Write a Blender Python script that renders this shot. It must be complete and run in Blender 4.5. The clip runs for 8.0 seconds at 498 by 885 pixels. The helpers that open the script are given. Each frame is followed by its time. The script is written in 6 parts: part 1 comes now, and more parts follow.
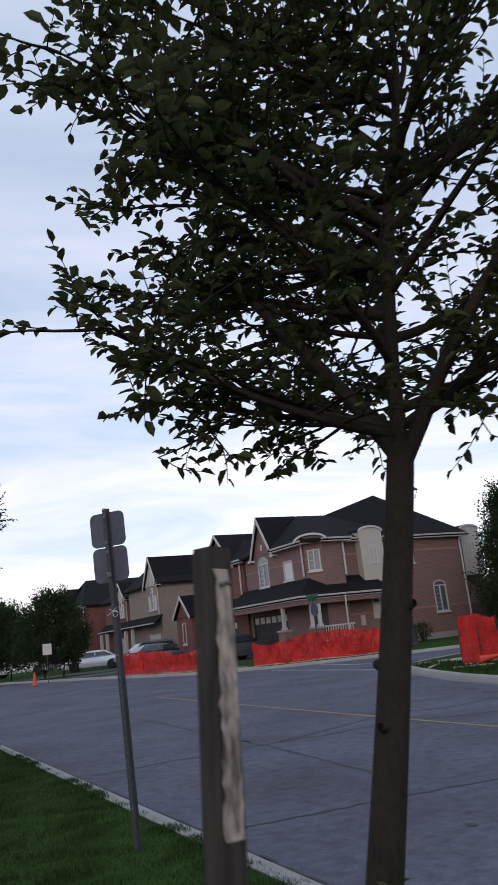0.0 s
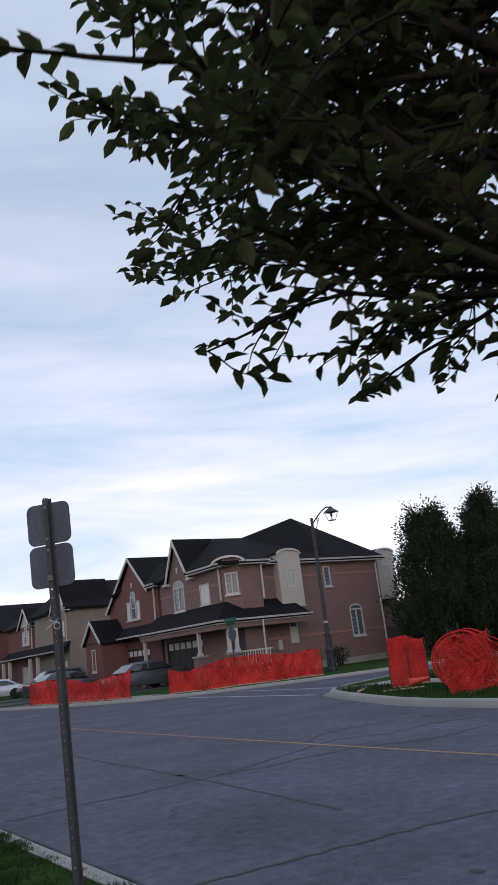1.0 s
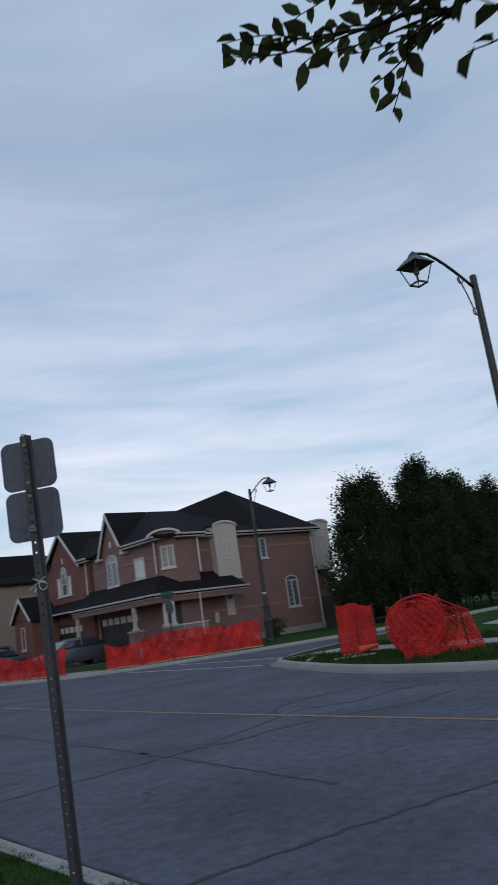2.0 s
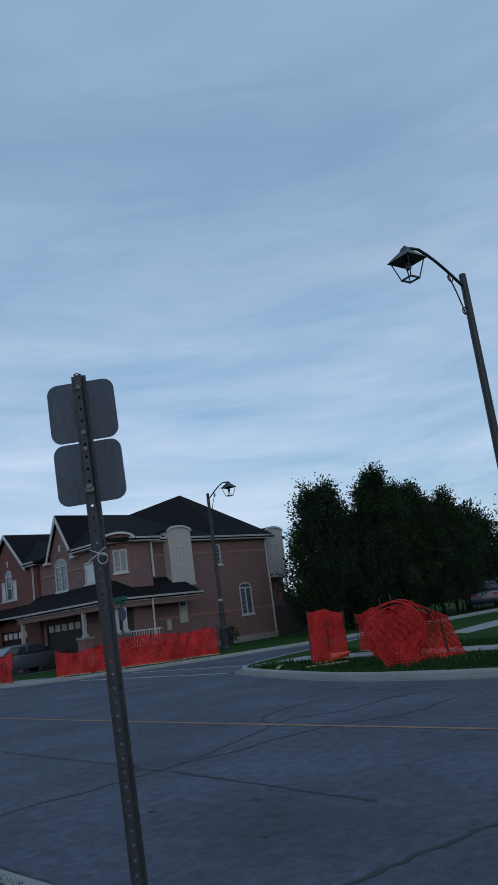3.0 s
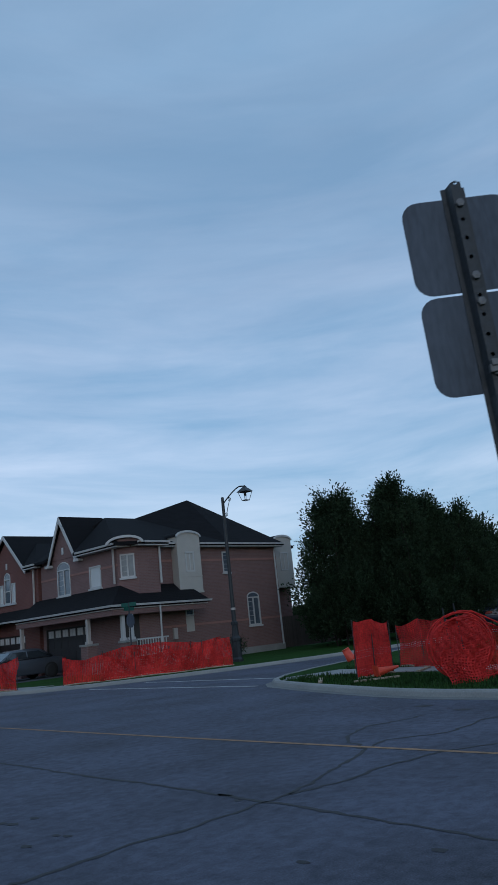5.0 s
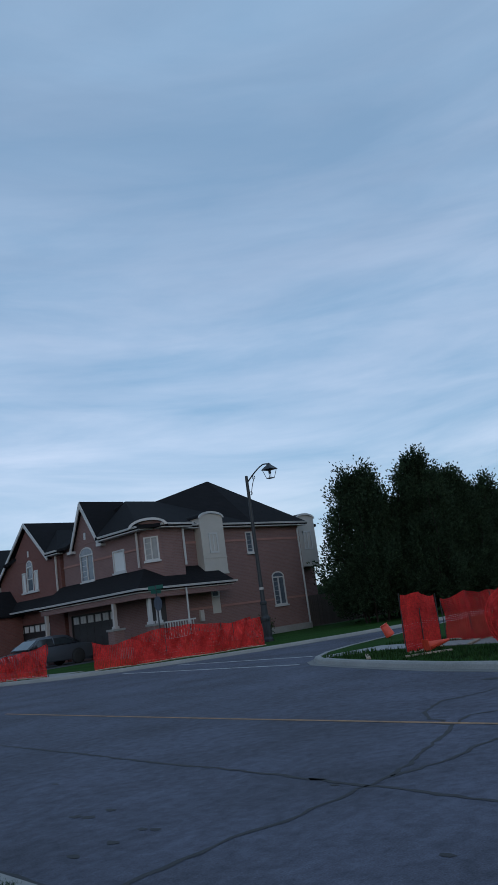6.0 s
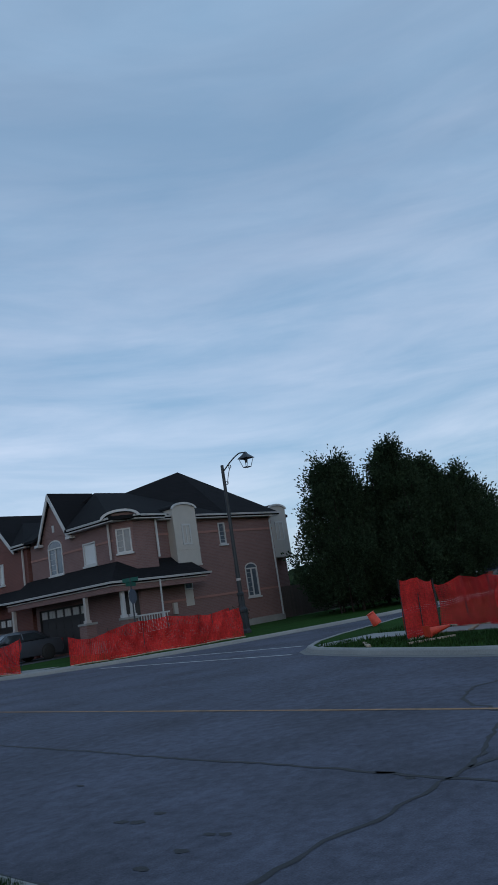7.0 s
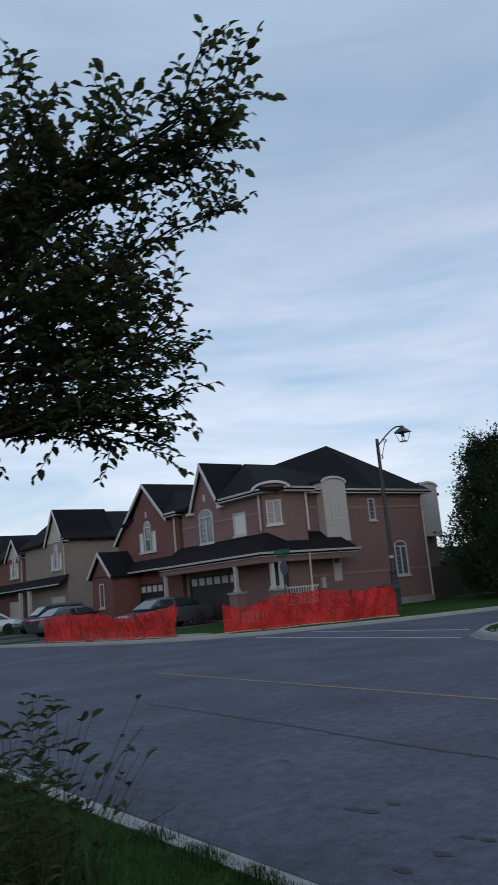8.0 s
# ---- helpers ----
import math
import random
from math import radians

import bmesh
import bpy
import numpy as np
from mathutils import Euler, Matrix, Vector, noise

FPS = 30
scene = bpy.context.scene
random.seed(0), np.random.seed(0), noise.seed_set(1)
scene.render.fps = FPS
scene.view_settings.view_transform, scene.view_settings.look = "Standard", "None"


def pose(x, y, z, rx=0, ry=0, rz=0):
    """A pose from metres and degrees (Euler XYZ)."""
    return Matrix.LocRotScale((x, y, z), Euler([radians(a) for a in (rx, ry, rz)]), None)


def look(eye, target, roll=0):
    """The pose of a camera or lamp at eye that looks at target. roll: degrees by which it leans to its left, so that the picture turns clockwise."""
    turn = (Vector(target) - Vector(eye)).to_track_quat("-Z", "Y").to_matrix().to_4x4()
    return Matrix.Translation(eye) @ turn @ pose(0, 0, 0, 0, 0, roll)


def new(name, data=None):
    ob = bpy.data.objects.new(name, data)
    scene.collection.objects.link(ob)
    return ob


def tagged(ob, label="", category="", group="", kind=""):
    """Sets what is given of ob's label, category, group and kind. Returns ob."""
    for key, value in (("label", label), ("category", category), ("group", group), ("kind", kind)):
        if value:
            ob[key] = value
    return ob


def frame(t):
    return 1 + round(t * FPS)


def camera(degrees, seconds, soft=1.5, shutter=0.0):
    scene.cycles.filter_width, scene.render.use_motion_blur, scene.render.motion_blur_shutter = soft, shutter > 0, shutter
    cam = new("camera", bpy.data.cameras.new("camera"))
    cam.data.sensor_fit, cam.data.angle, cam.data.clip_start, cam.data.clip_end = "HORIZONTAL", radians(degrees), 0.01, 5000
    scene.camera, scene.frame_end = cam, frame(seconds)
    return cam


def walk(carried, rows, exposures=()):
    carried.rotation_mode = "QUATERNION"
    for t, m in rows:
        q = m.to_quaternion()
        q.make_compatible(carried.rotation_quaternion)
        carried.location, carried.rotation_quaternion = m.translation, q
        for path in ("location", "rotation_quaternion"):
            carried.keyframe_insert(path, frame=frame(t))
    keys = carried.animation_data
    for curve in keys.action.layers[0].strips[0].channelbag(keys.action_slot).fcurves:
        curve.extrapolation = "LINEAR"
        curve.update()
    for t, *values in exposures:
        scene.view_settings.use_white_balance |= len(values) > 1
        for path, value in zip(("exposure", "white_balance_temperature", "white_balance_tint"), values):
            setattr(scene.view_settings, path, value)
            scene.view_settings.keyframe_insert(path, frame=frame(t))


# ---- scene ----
cam = camera(36.0, 8.0, shutter=0.18)
PATH = [
    (0, (0.052, -1.27, 1.473), (0.968, 0.441, 1.957), -6.3),
    (0.2, (0.037, -1.09, 1.505), (0.944, 0.627, 1.986), -6.9),
    (0.5, (0.044, -0.822, 1.448), (0.98, 0.874, 1.943), -5.7),
    (0.7, (0.09, -0.622, 1.478), (1.124, 1.006, 2.008), -6.6),
    (1, (0.118, -0.256, 1.446), (1.23, 1.322, 1.968), -6.9),
    (1.2, (0.099, -0.1, 1.447), (1.214, 1.476, 1.971), -8.0),
    (1.5, (0.078, 0.141, 1.421), (1.165, 1.74, 1.934), -10.3),
    (1.8, (0.117, 0.445, 1.434), (1.293, 1.993, 1.902), -8.1),
    (2, (0.123, 0.66, 1.437), (1.391, 2.143, 1.873), -8.3),
    (2.2, (0.087, 0.876, 1.429), (1.436, 2.293, 1.847), -6.9),
    (3.3, (0.043, 2.001, 1.424), (1.436, 3.362, 1.88), -8.6),
    (3.5, (0.023, 2.225, 1.451), (1.426, 3.574, 1.91), -9.5),
    (4, (0.036, 2.719, 1.479), (1.425, 4.08, 1.949), -7.5),
    (4.5, (0.011, 3.17, 1.448), (1.387, 4.54, 1.928), -5.8),
    (4.7, (0.04, 3.323, 1.48), (1.424, 4.685, 1.961), -5.8),
    (5.8, (0.109, 4.293, 1.44), (1.491, 5.676, 1.861), -7.3),
    (6, (0.128, 4.511, 1.442), (1.505, 5.897, 1.87), -7.8),
    (6.5, (0.164, 5.031, 1.404), (1.637, 6.325, 1.8), -9.7),
    (7, (0.015, 5.553, 1.444), (1.471, 6.866, 1.842), -8.7),
    (7.5, (-0.039, 6.059, 1.461), (1.295, 7.498, 1.852), -8.4),
    (8, (-0.136, 6.484, 1.497), (1.057, 8.043, 1.876), -5.3),
]
walk(cam, [(t, look(eye, aim, roll)) for t, eye, aim, roll in PATH], [(0.0, 0.56, 6750, 21), (1.0, 0.47, 6700, 19), (1.5, 0.2, 6450, 15), (2.2, 0.1, 6250, 13), (3.3, -0.25, 5350, 4), (4.7, -0.25, 5250, 4), (6.0, -0.17, 5450, 6), (7.1, -0.2, 5500, 6), (7.5, -0.08, 5600, 5), (8.0, 0.17, 6200, 12)])

# world and light: dusk, thin streaky cloud, sun low behind the camera's left
world = bpy.data.worlds.new("world")
scene.world = world
world.use_nodes = True
wn, wl = world.node_tree.nodes, world.node_tree.links
wn.clear()
SUN_EL, SUN_ROT = radians(14), radians(215)
w_out, w_bg = wn.new("ShaderNodeOutputWorld"), wn.new("ShaderNodeBackground")
w_sky = wn.new("ShaderNodeTexSky")
w_sky.sky_type, w_sky.sun_disc = "NISHITA", False
w_sky.sun_elevation, w_sky.sun_rotation, w_sky.air_density, w_sky.dust_density, w_sky.ozone_density = SUN_EL, SUN_ROT, 1.0, 1.2, 1.5
w_co = wn.new("ShaderNodeTexCoord")
w_map = wn.new("ShaderNodeMapping")
w_map.inputs["Rotation"].default_value = (radians(-17), 0, radians(32))
w_map.inputs["Scale"].default_value = (1.2, 1.2, 7.0)
w_noise = wn.new("ShaderNodeTexNoise")
for key, value in (("Scale", 1.35), ("Detail", 8.0), ("Roughness", 0.52), ("Distortion", 0.5)):
    w_noise.inputs[key].default_value = value
w_ramp = wn.new("ShaderNodeValToRGB")
w_ramp.color_ramp.elements[0].position, w_ramp.color_ramp.elements[1].position = 0.30, 0.80
w_mix = wn.new("ShaderNodeMixRGB")
w_cloud = wn.new("ShaderNodeMixRGB")
w_cloud.inputs[1].default_value, w_cloud.inputs[2].default_value = (4.6, 6.0, 7.4, 1), (10.2, 9.85, 10.3, 1)
# fine streaks, thickest low in the sky
w_streak = wn.new("ShaderNodeTexNoise")
for key, value in (("Scale", 2.2), ("Detail", 9.0), ("Roughness", 0.58), ("Distortion", 0.4)):
    w_streak.inputs[key].default_value = value
w_sramp = wn.new("ShaderNodeValToRGB")
w_sramp.color_ramp.elements[0].position, w_sramp.color_ramp.elements[1].position = 0.34, 0.74
w_sep, w_low, w_smul = wn.new("ShaderNodeSeparateXYZ"), wn.new("ShaderNodeMapRange"), wn.new("ShaderNodeMath")
for key, value in (("From Min", 0.14), ("From Max", 0.60), ("To Min", 1.0), ("To Max", 0.16)):
    w_low.inputs[key].default_value = value
w_smul.operation = "MULTIPLY"
wl.new(w_co.outputs["Generated"], w_sep.inputs[0])
wl.new(w_sep.outputs[2], w_low.inputs["Value"])
wl.new(w_map.outputs[0], w_streak.inputs["Vector"])
wl.new(w_streak.outputs["Fac"], w_sramp.inputs[0])
wl.new(w_sramp.outputs[0], w_smul.inputs[0])
wl.new(w_low.outputs[0], w_smul.inputs[1])
wl.new(w_smul.outputs[0], w_cloud.inputs[0])
wl.new(w_cloud.outputs[0], w_mix.inputs[2])
w_fac = wn.new("ShaderNodeMath")
w_fac.operation, w_fac.inputs[1].default_value, w_fac.inputs[2].default_value = "MULTIPLY_ADD", 0.26, 0.54
wl.new(w_co.outputs["Generated"], w_map.inputs[0])
wl.new(w_map.outputs[0], w_noise.inputs["Vector"])
wl.new(w_noise.outputs["Fac"], w_ramp.inputs[0])
wl.new(w_ramp.outputs[0], w_fac.inputs[0])
wl.new(w_fac.outputs[0], w_mix.inputs[0])
wl.new(w_sky.outputs[0], w_mix.inputs[1])
wl.new(w_mix.outputs[0], w_bg.inputs[0])
wl.new(w_bg.outputs[0], w_out.inputs[0])
w_bg.inputs[1].default_value = 0.1
sun = new("sun", bpy.data.lights.new("sun", "SUN"))
sun.data.energy, sun.data.angle, sun.data.color = 0.15, radians(20), (1.0, 0.93, 0.86)
sun.matrix_world = look((-30, -40, 18), (0, 0, 0))


# ---- materials ----
def mat(name, base, rough=0.7, metal=0.0, var=0.2, scale=3.0, fine=60.0, bump=0.25, spread=0.0, tint=None, coords="Object", spec=0.5, stretch=(1, 1, 1)):
    """Two scales of noise over a base colour, with fine relief. spread: difference from object to object."""
    m = bpy.data.materials.new(name)
    m.use_nodes = True
    n, l = m.node_tree.nodes, m.node_tree.links
    bsdf = n["Principled BSDF"]
    bsdf.inputs["Roughness"].default_value, bsdf.inputs["Metallic"].default_value = rough, metal
    bsdf.inputs["Specular IOR Level"].default_value = spec
    co, mp = n.new("ShaderNodeTexCoord"), n.new("ShaderNodeMapping")
    mp.inputs["Scale"].default_value = stretch
    l.new(co.outputs[coords], mp.inputs[0])
    coarse, grain = n.new("ShaderNodeTexNoise"), n.new("ShaderNodeTexNoise")
    coarse.inputs["Scale"].default_value, coarse.inputs["Detail"].default_value = scale, 5
    grain.inputs["Scale"].default_value, grain.inputs["Detail"].default_value = fine, 4
    for x in (coarse, grain):
        l.new(mp.outputs[0], x.inputs["Vector"])
    add = n.new("ShaderNodeMath")
    add.operation = "ADD"
    l.new(coarse.outputs["Fac"], add.inputs[0])
    l.new(grain.outputs["Fac"], add.inputs[1])
    last = add.outputs[0]
    if spread:
        info, mul = n.new("ShaderNodeObjectInfo"), n.new("ShaderNodeMath")
        mul.operation = "MULTIPLY_ADD"
        mul.inputs[1].default_value = spread
        l.new(info.outputs["Random"], mul.inputs[0])
        l.new(last, mul.inputs[2])
        last = mul.outputs[0]
    rng = n.new("ShaderNodeMapRange")
    rng.inputs["From Min"].default_value, rng.inputs["From Max"].default_value = 0.6, 1.4 + spread
    mix = n.new("ShaderNodeMixRGB")
    dark = tint or base
    mix.inputs[1].default_value = (*[c * (1 - var) for c in dark], 1)
    mix.inputs[2].default_value = (*[min(1, c * (1 + var)) for c in base], 1)
    l.new(last, rng.inputs["Value"])
    l.new(rng.outputs[0], mix.inputs[0])
    l.new(mix.outputs[0], bsdf.inputs["Base Color"])
    if bump:
        b = n.new("ShaderNodeBump")
        b.inputs["Strength"].default_value, b.inputs["Distance"].default_value = bump, 0.01
        l.new(grain.outputs["Fac"], b.inputs["Height"])
        l.new(b.outputs[0], bsdf.inputs["Normal"])
    return m


def courses(name, c1, c2, joint, width, height, gap, scale=1.0, bump=0.4, var=0.25):
    """Bricks or shingles too far off to be picked apart. Runs along both walls of a house."""
    m = mat(name, c1, 0.85, 0, var, 1.2, 25, 0)
    n, l = m.node_tree.nodes, m.node_tree.links
    bsdf = n["Principled BSDF"]
    weather = bsdf.inputs["Base Color"].links[0].from_socket
    co, sep, add, comb = n.new("ShaderNodeTexCoord"), n.new("ShaderNodeSeparateXYZ"), n.new("ShaderNodeMath"), n.new("ShaderNodeCombineXYZ")
    l.new(co.outputs["Object"], sep.inputs[0])
    l.new(sep.outputs[0], add.inputs[0])
    l.new(sep.outputs[1], add.inputs[1])
    l.new(add.outputs[0], comb.inputs[0])
    l.new(sep.outputs[2], comb.inputs[1])
    bt = n.new("ShaderNodeTexBrick")
    l.new(comb.outputs[0], bt.inputs["Vector"])
    l.new(weather, bt.inputs["Color1"])
    bt.inputs["Color2"].default_value, bt.inputs["Mortar"].default_value = (*c2, 1), (*joint, 1)
    for key, value in (("Scale", scale), ("Mortar Size", gap), ("Brick Width", width), ("Row Height", height), ("Mortar Smooth", 0.2), ("Bias", -0.1)):
        bt.inputs[key].default_value = value
    l.new(bt.outputs["Color"], bsdf.inputs["Base Color"])
    b = n.new("ShaderNodeBump")
    b.inputs["Strength"].default_value, b.inputs["Distance"].default_value, b.invert = bump, 0.01, True
    l.new(bt.outputs["Fac"], b.inputs["Height"])
    l.new(b.outputs[0], bsdf.inputs["Normal"])
    return m


def glass(name, tint=(0.02, 0.025, 0.03), rough=0.05):
    m = mat(name, tint, rough, 0, 0.3, 0.6, 5, 0, spec=0.8)
    return m


def leaf_mat(name, base, trans=0.35):
    m = mat(name, base, 0.5, 0, 0.35, 1.5, 30, 0, tint=(base[0] * 0.8, base[1] * 0.75, base[2] * 0.8))
    n, l = m.node_tree.nodes, m.node_tree.links
    bsdf, out = n["Principled BSDF"], n["Material Output"]
    geo, hue = n.new("ShaderNodeNewGeometry"), n.new("ShaderNodeHueSaturation")
    rng = n.new("ShaderNodeMapRange")
    rng.inputs["To Min"].default_value, rng.inputs["To Max"].default_value = 0.55, 1.45
    l.new(geo.outputs["Random Per Island"], rng.inputs["Value"])
    l.new(rng.outputs[0], hue.inputs["Value"])
    l.new(bsdf.inputs["Base Color"].links[0].from_socket, hue.inputs["Color"])
    l.new(hue.outputs[0], bsdf.inputs["Base Color"])
    tr, mx = n.new("ShaderNodeBsdfTranslucent"), n.new("ShaderNodeMixShader")
    l.new(hue.outputs[0], tr.inputs["Color"])
    mx.inputs[0].default_value = trans
    l.new(bsdf.outputs[0], mx.inputs[1])
    l.new(tr.outputs[0], mx.inputs[2])
    l.new(mx.outputs[0], out.inputs["Surface"])
    return m


ASPHALT = mat("asphalt", (0.087, 0.091, 0.125), 0.9, 0, 0.42, 0.6, 80, 0.5, tint=(0.08, 0.079, 0.096), spec=0.25)
def aggregate(m, low, high):
    """Worn stones and small pits: a third, middle scale over the asphalt."""
    n, l = m.node_tree.nodes, m.node_tree.links
    bsdf = n["Principled BSDF"]
    co, mid, pit = n.new("ShaderNodeTexCoord"), n.new("ShaderNodeTexNoise"), n.new("ShaderNodeTexVoronoi")
    mid.inputs["Scale"].default_value, mid.inputs["Detail"].default_value, mid.inputs["Roughness"].default_value = 7.0, 9.0, 0.72
    pit.inputs["Scale"].default_value = 26.0
    rng, pits, mul, hue = n.new("ShaderNodeMapRange"), n.new("ShaderNodeMapRange"), n.new("ShaderNodeMath"), n.new("ShaderNodeHueSaturation")
    for node, a, b, c, d in ((rng, 0.3, 0.7, low, high), (pits, 0.02, 0.22, 0.72, 1.0)):
        for key, value in (("From Min", a), ("From Max", b), ("To Min", c), ("To Max", d)):
            node.inputs[key].default_value = value
    mul.operation = "MULTIPLY"
    l.new(co.outputs["Object"], mid.inputs["Vector"])
    l.new(co.outputs["Object"], pit.inputs["Vector"])
    l.new(mid.outputs["Fac"], rng.inputs["Value"])
    l.new(pit.outputs["Distance"], pits.inputs["Value"])
    l.new(rng.outputs[0], mul.inputs[0])
    l.new(pits.outputs[0], mul.inputs[1])
    l.new(mul.outputs[0], hue.inputs["Value"])
    l.new(bsdf.inputs["Base Color"].links[0].from_socket, hue.inputs["Color"])
    l.new(hue.outputs[0], bsdf.inputs["Base Color"])


aggregate(ASPHALT, 0.62, 1.38)
GUTTER = mat("gutter_concrete", (0.17, 0.168, 0.165), 0.88, 0, 0.25, 0.8, 35, 0.4)
DRIVE = mat("driveway_asphalt", (0.06, 0.06, 0.065), 0.9, 0, 0.2, 0.6, 50, 0.4)
CONCRETE = mat("concrete", (0.27, 0.265, 0.255), 0.85, 0, 0.22, 1.1, 35, 0.35)
GRASS = mat("lawn", (0.026, 0.062, 0.012), 0.95, 0, 0.35, 0.7, 40, 0.8, tint=(0.024, 0.052, 0.012), spec=0.05)
BLADE = leaf_mat("grass_blade", (0.03, 0.066, 0.016), 0.2)
YELLOW = mat("road_paint_yellow", (0.3, 0.17, 0.085), 0.85, 0, 0.5, 3.5, 30, 0.2, tint=(0.14, 0.115, 0.085))
WHITELINE = mat("road_paint_white", (0.42, 0.42, 0.42), 0.8, 0, 0.4, 2.5, 40, 0.2, tint=(0.25, 0.25, 0.25))
TAR = mat("tar_sealed_crack", (0.022, 0.022, 0.025), 0.75, 0, 0.3, 6, 60, 0.2)
BRICK = courses("pink_brick", (0.2, 0.112, 0.104), (0.166, 0.09, 0.084), (0.2, 0.14, 0.13), 0.22, 0.075, 0.011)
BRICK_RED = courses("red_brick", (0.165, 0.062, 0.05), (0.13, 0.046, 0.038), (0.15, 0.082, 0.072), 0.22, 0.075, 0.010)
BRICK_TAN = courses("tan_brick", (0.25, 0.2, 0.165), (0.21, 0.165, 0.14), (0.24, 0.2, 0.175), 0.22, 0.075, 0.010)
BAND = mat("brick_band", (0.29, 0.155, 0.13), 0.85, 0, 0.15, 2, 40, 0.2)
SHINGLE = courses("asphalt_shingle", (0.011, 0.0105, 0.0125), (0.008, 0.008, 0.0095), (0.005, 0.005, 0.006), 0.33, 0.09, 0.008, bump=0.6)
TRIM = mat("white_trim", (0.48, 0.47, 0.465), 0.5, 0, 0.08, 2, 40, 0.05)
STUCCO = mat("cream_stucco", (0.44, 0.41, 0.375), 0.85, 0, 0.08, 2, 60, 0.2)
GREYTRIM = mat("taupe_downspout", (0.42, 0.38, 0.36), 0.55, 0, 0.1, 2, 40, 0.05)
GLASS = glass("window_glass", (0.10, 0.12, 0.15), 0.06)
BLIND = mat("window_blind", (0.62, 0.62, 0.62), 0.8, 0, 0.06, 1, 20, 0.05)
DARKDOOR = mat("dark_door_paint", (0.03, 0.028, 0.03), 0.5, 0, 0.15, 2, 40, 0.1)
LAMPBLACK = mat("black_painted_metal", (0.028, 0.03, 0.034), 0.45, 0.3, 0.3, 5, 60, 0.15)
LAMPGLASS = mat("frosted_lamp_glass", (0.55, 0.57, 0.6), 0.2, 0, 0.05, 5, 30, 0)
STEEL = mat("galvanised_sign_back", (0.078, 0.09, 0.122), 0.6, 0.2, 0.35, 9, 90, 0.15, stretch=(1, 1, 0.25))
POST_STEEL = mat("weathered_steel_post", (0.045, 0.048, 0.056), 0.55, 0.2, 0.3, 8, 70, 0.3)
BOLT = mat("bolt_steel", (0.16, 0.16, 0.17), 0.5, 0.5, 0.2, 20, 80, 0.1)
BARK = mat("bark", (0.03, 0.024, 0.02), 0.95, 0, 0.45, 14, 90, 1.0, tint=(0.042, 0.035, 0.03), spec=0.1, stretch=(1, 1, 0.35))
LEAF = leaf_mat("broad_leaf", (0.066, 0.078, 0.032), 0.42)
LEAF_FAR = leaf_mat("tree_foliage", (0.037, 0.058, 0.029), 0.25)
for _m in (LEAF, LEAF_FAR, BLADE, SHINGLE):
    _m.node_tree.nodes["Principled BSDF"].inputs["Specular IOR Level"].default_value, _m.node_tree.nodes["Principled BSDF"].inputs["Roughness"].default_value = 0.15, 0.85
WOOD = mat("weathered_stake_wood", (0.045, 0.034, 0.028), 0.9, 0, 0.5, 9, 90, 0.8, tint=(0.018, 0.015, 0.014), stretch=(1, 1, 0.12))
WORN = mat("worn_stake_face", (0.4, 0.34, 0.29), 0.9, 0, 0.6, 30, 120, 0.8, tint=(0.05, 0.04, 0.035), stretch=(1, 1, 0.35))
PALEWOOD = mat("bare_pale_wood", (0.42, 0.34, 0.25), 0.85, 0, 0.35, 7, 60, 0.5, tint=(0.22, 0.16, 0.11), stretch=(1, 1, 0.15))
ORANGE = mat("orange_plastic_mesh", (0.58, 0.034, 0.03), 0.75, 0, 0.4, 1.8, 18, 0.1, tint=(0.34, 0.02, 0.02), spec=0.15)
CONE = mat("orange_cone_plastic", (0.72, 0.075, 0.03), 0.5, 0, 0.2, 4, 40, 0.05, tint=(0.6, 0.06, 0.03))
BLACK = mat("black_rubber", (0.02, 0.02, 0.02), 0.75, 0, 0.2, 8, 60, 0.2)
CHROME = mat("bright_metal", (0.6, 0.6, 0.62), 0.25, 0.9, 0.1, 8, 60, 0)


# ---- building helpers ----
def part(name, bm, material, parent, label=""):
    """One bmesh as one mesh object under a thing or a part, in its parent's frame."""
    me = bpy.data.meshes.new(name)
    bmesh.ops.recalc_face_normals(bm, faces=bm.faces)
    bm.to_mesh(me)
    bm.free()
    return link(name, me, material, parent, label)


def link(name, me, material, parent=None, label=""):
    if material and not me.materials:
        me.materials.append(material)
    ob = new(name, me)
    if parent is not None:
        ob.parent = parent
    if label:
        ob["label"] = label
    return ob


def thing(name, m, label, category, group="", kind=""):
    ob = new(name)
    ob.empty_display_size = 0.2
    ob.matrix_world = m
    return tagged(ob, label, category, group, kind)


def box(bm, x0, x1, y0, y1, z0, z1, m=None):
    v = [bm.verts.new((x, y, z)) for z in (z0, z1) for y in (y0, y1) for x in (x0, x1)]
    for f in ((0, 2, 3, 1), (4, 5, 7, 6), (0, 1, 5, 4), (2, 6, 7, 3), (0, 4, 6, 2), (1, 3, 7, 5)):
        bm.faces.new([v[i] for i in f])
    if m is not None:
        bmesh.ops.transform(bm, matrix=m, verts=v)
    return v


def boxes(*rows, m=None, bevel=0.0):
    bm = bmesh.new()
    for r in rows:
        box(bm, *r)
    if bevel:
        bmesh.ops.bevel(bm, geom=list(bm.edges), offset=bevel, segments=2, affect="EDGES", profile=0.6)
    if m is not None:
        bm.transform(m)
    return bm


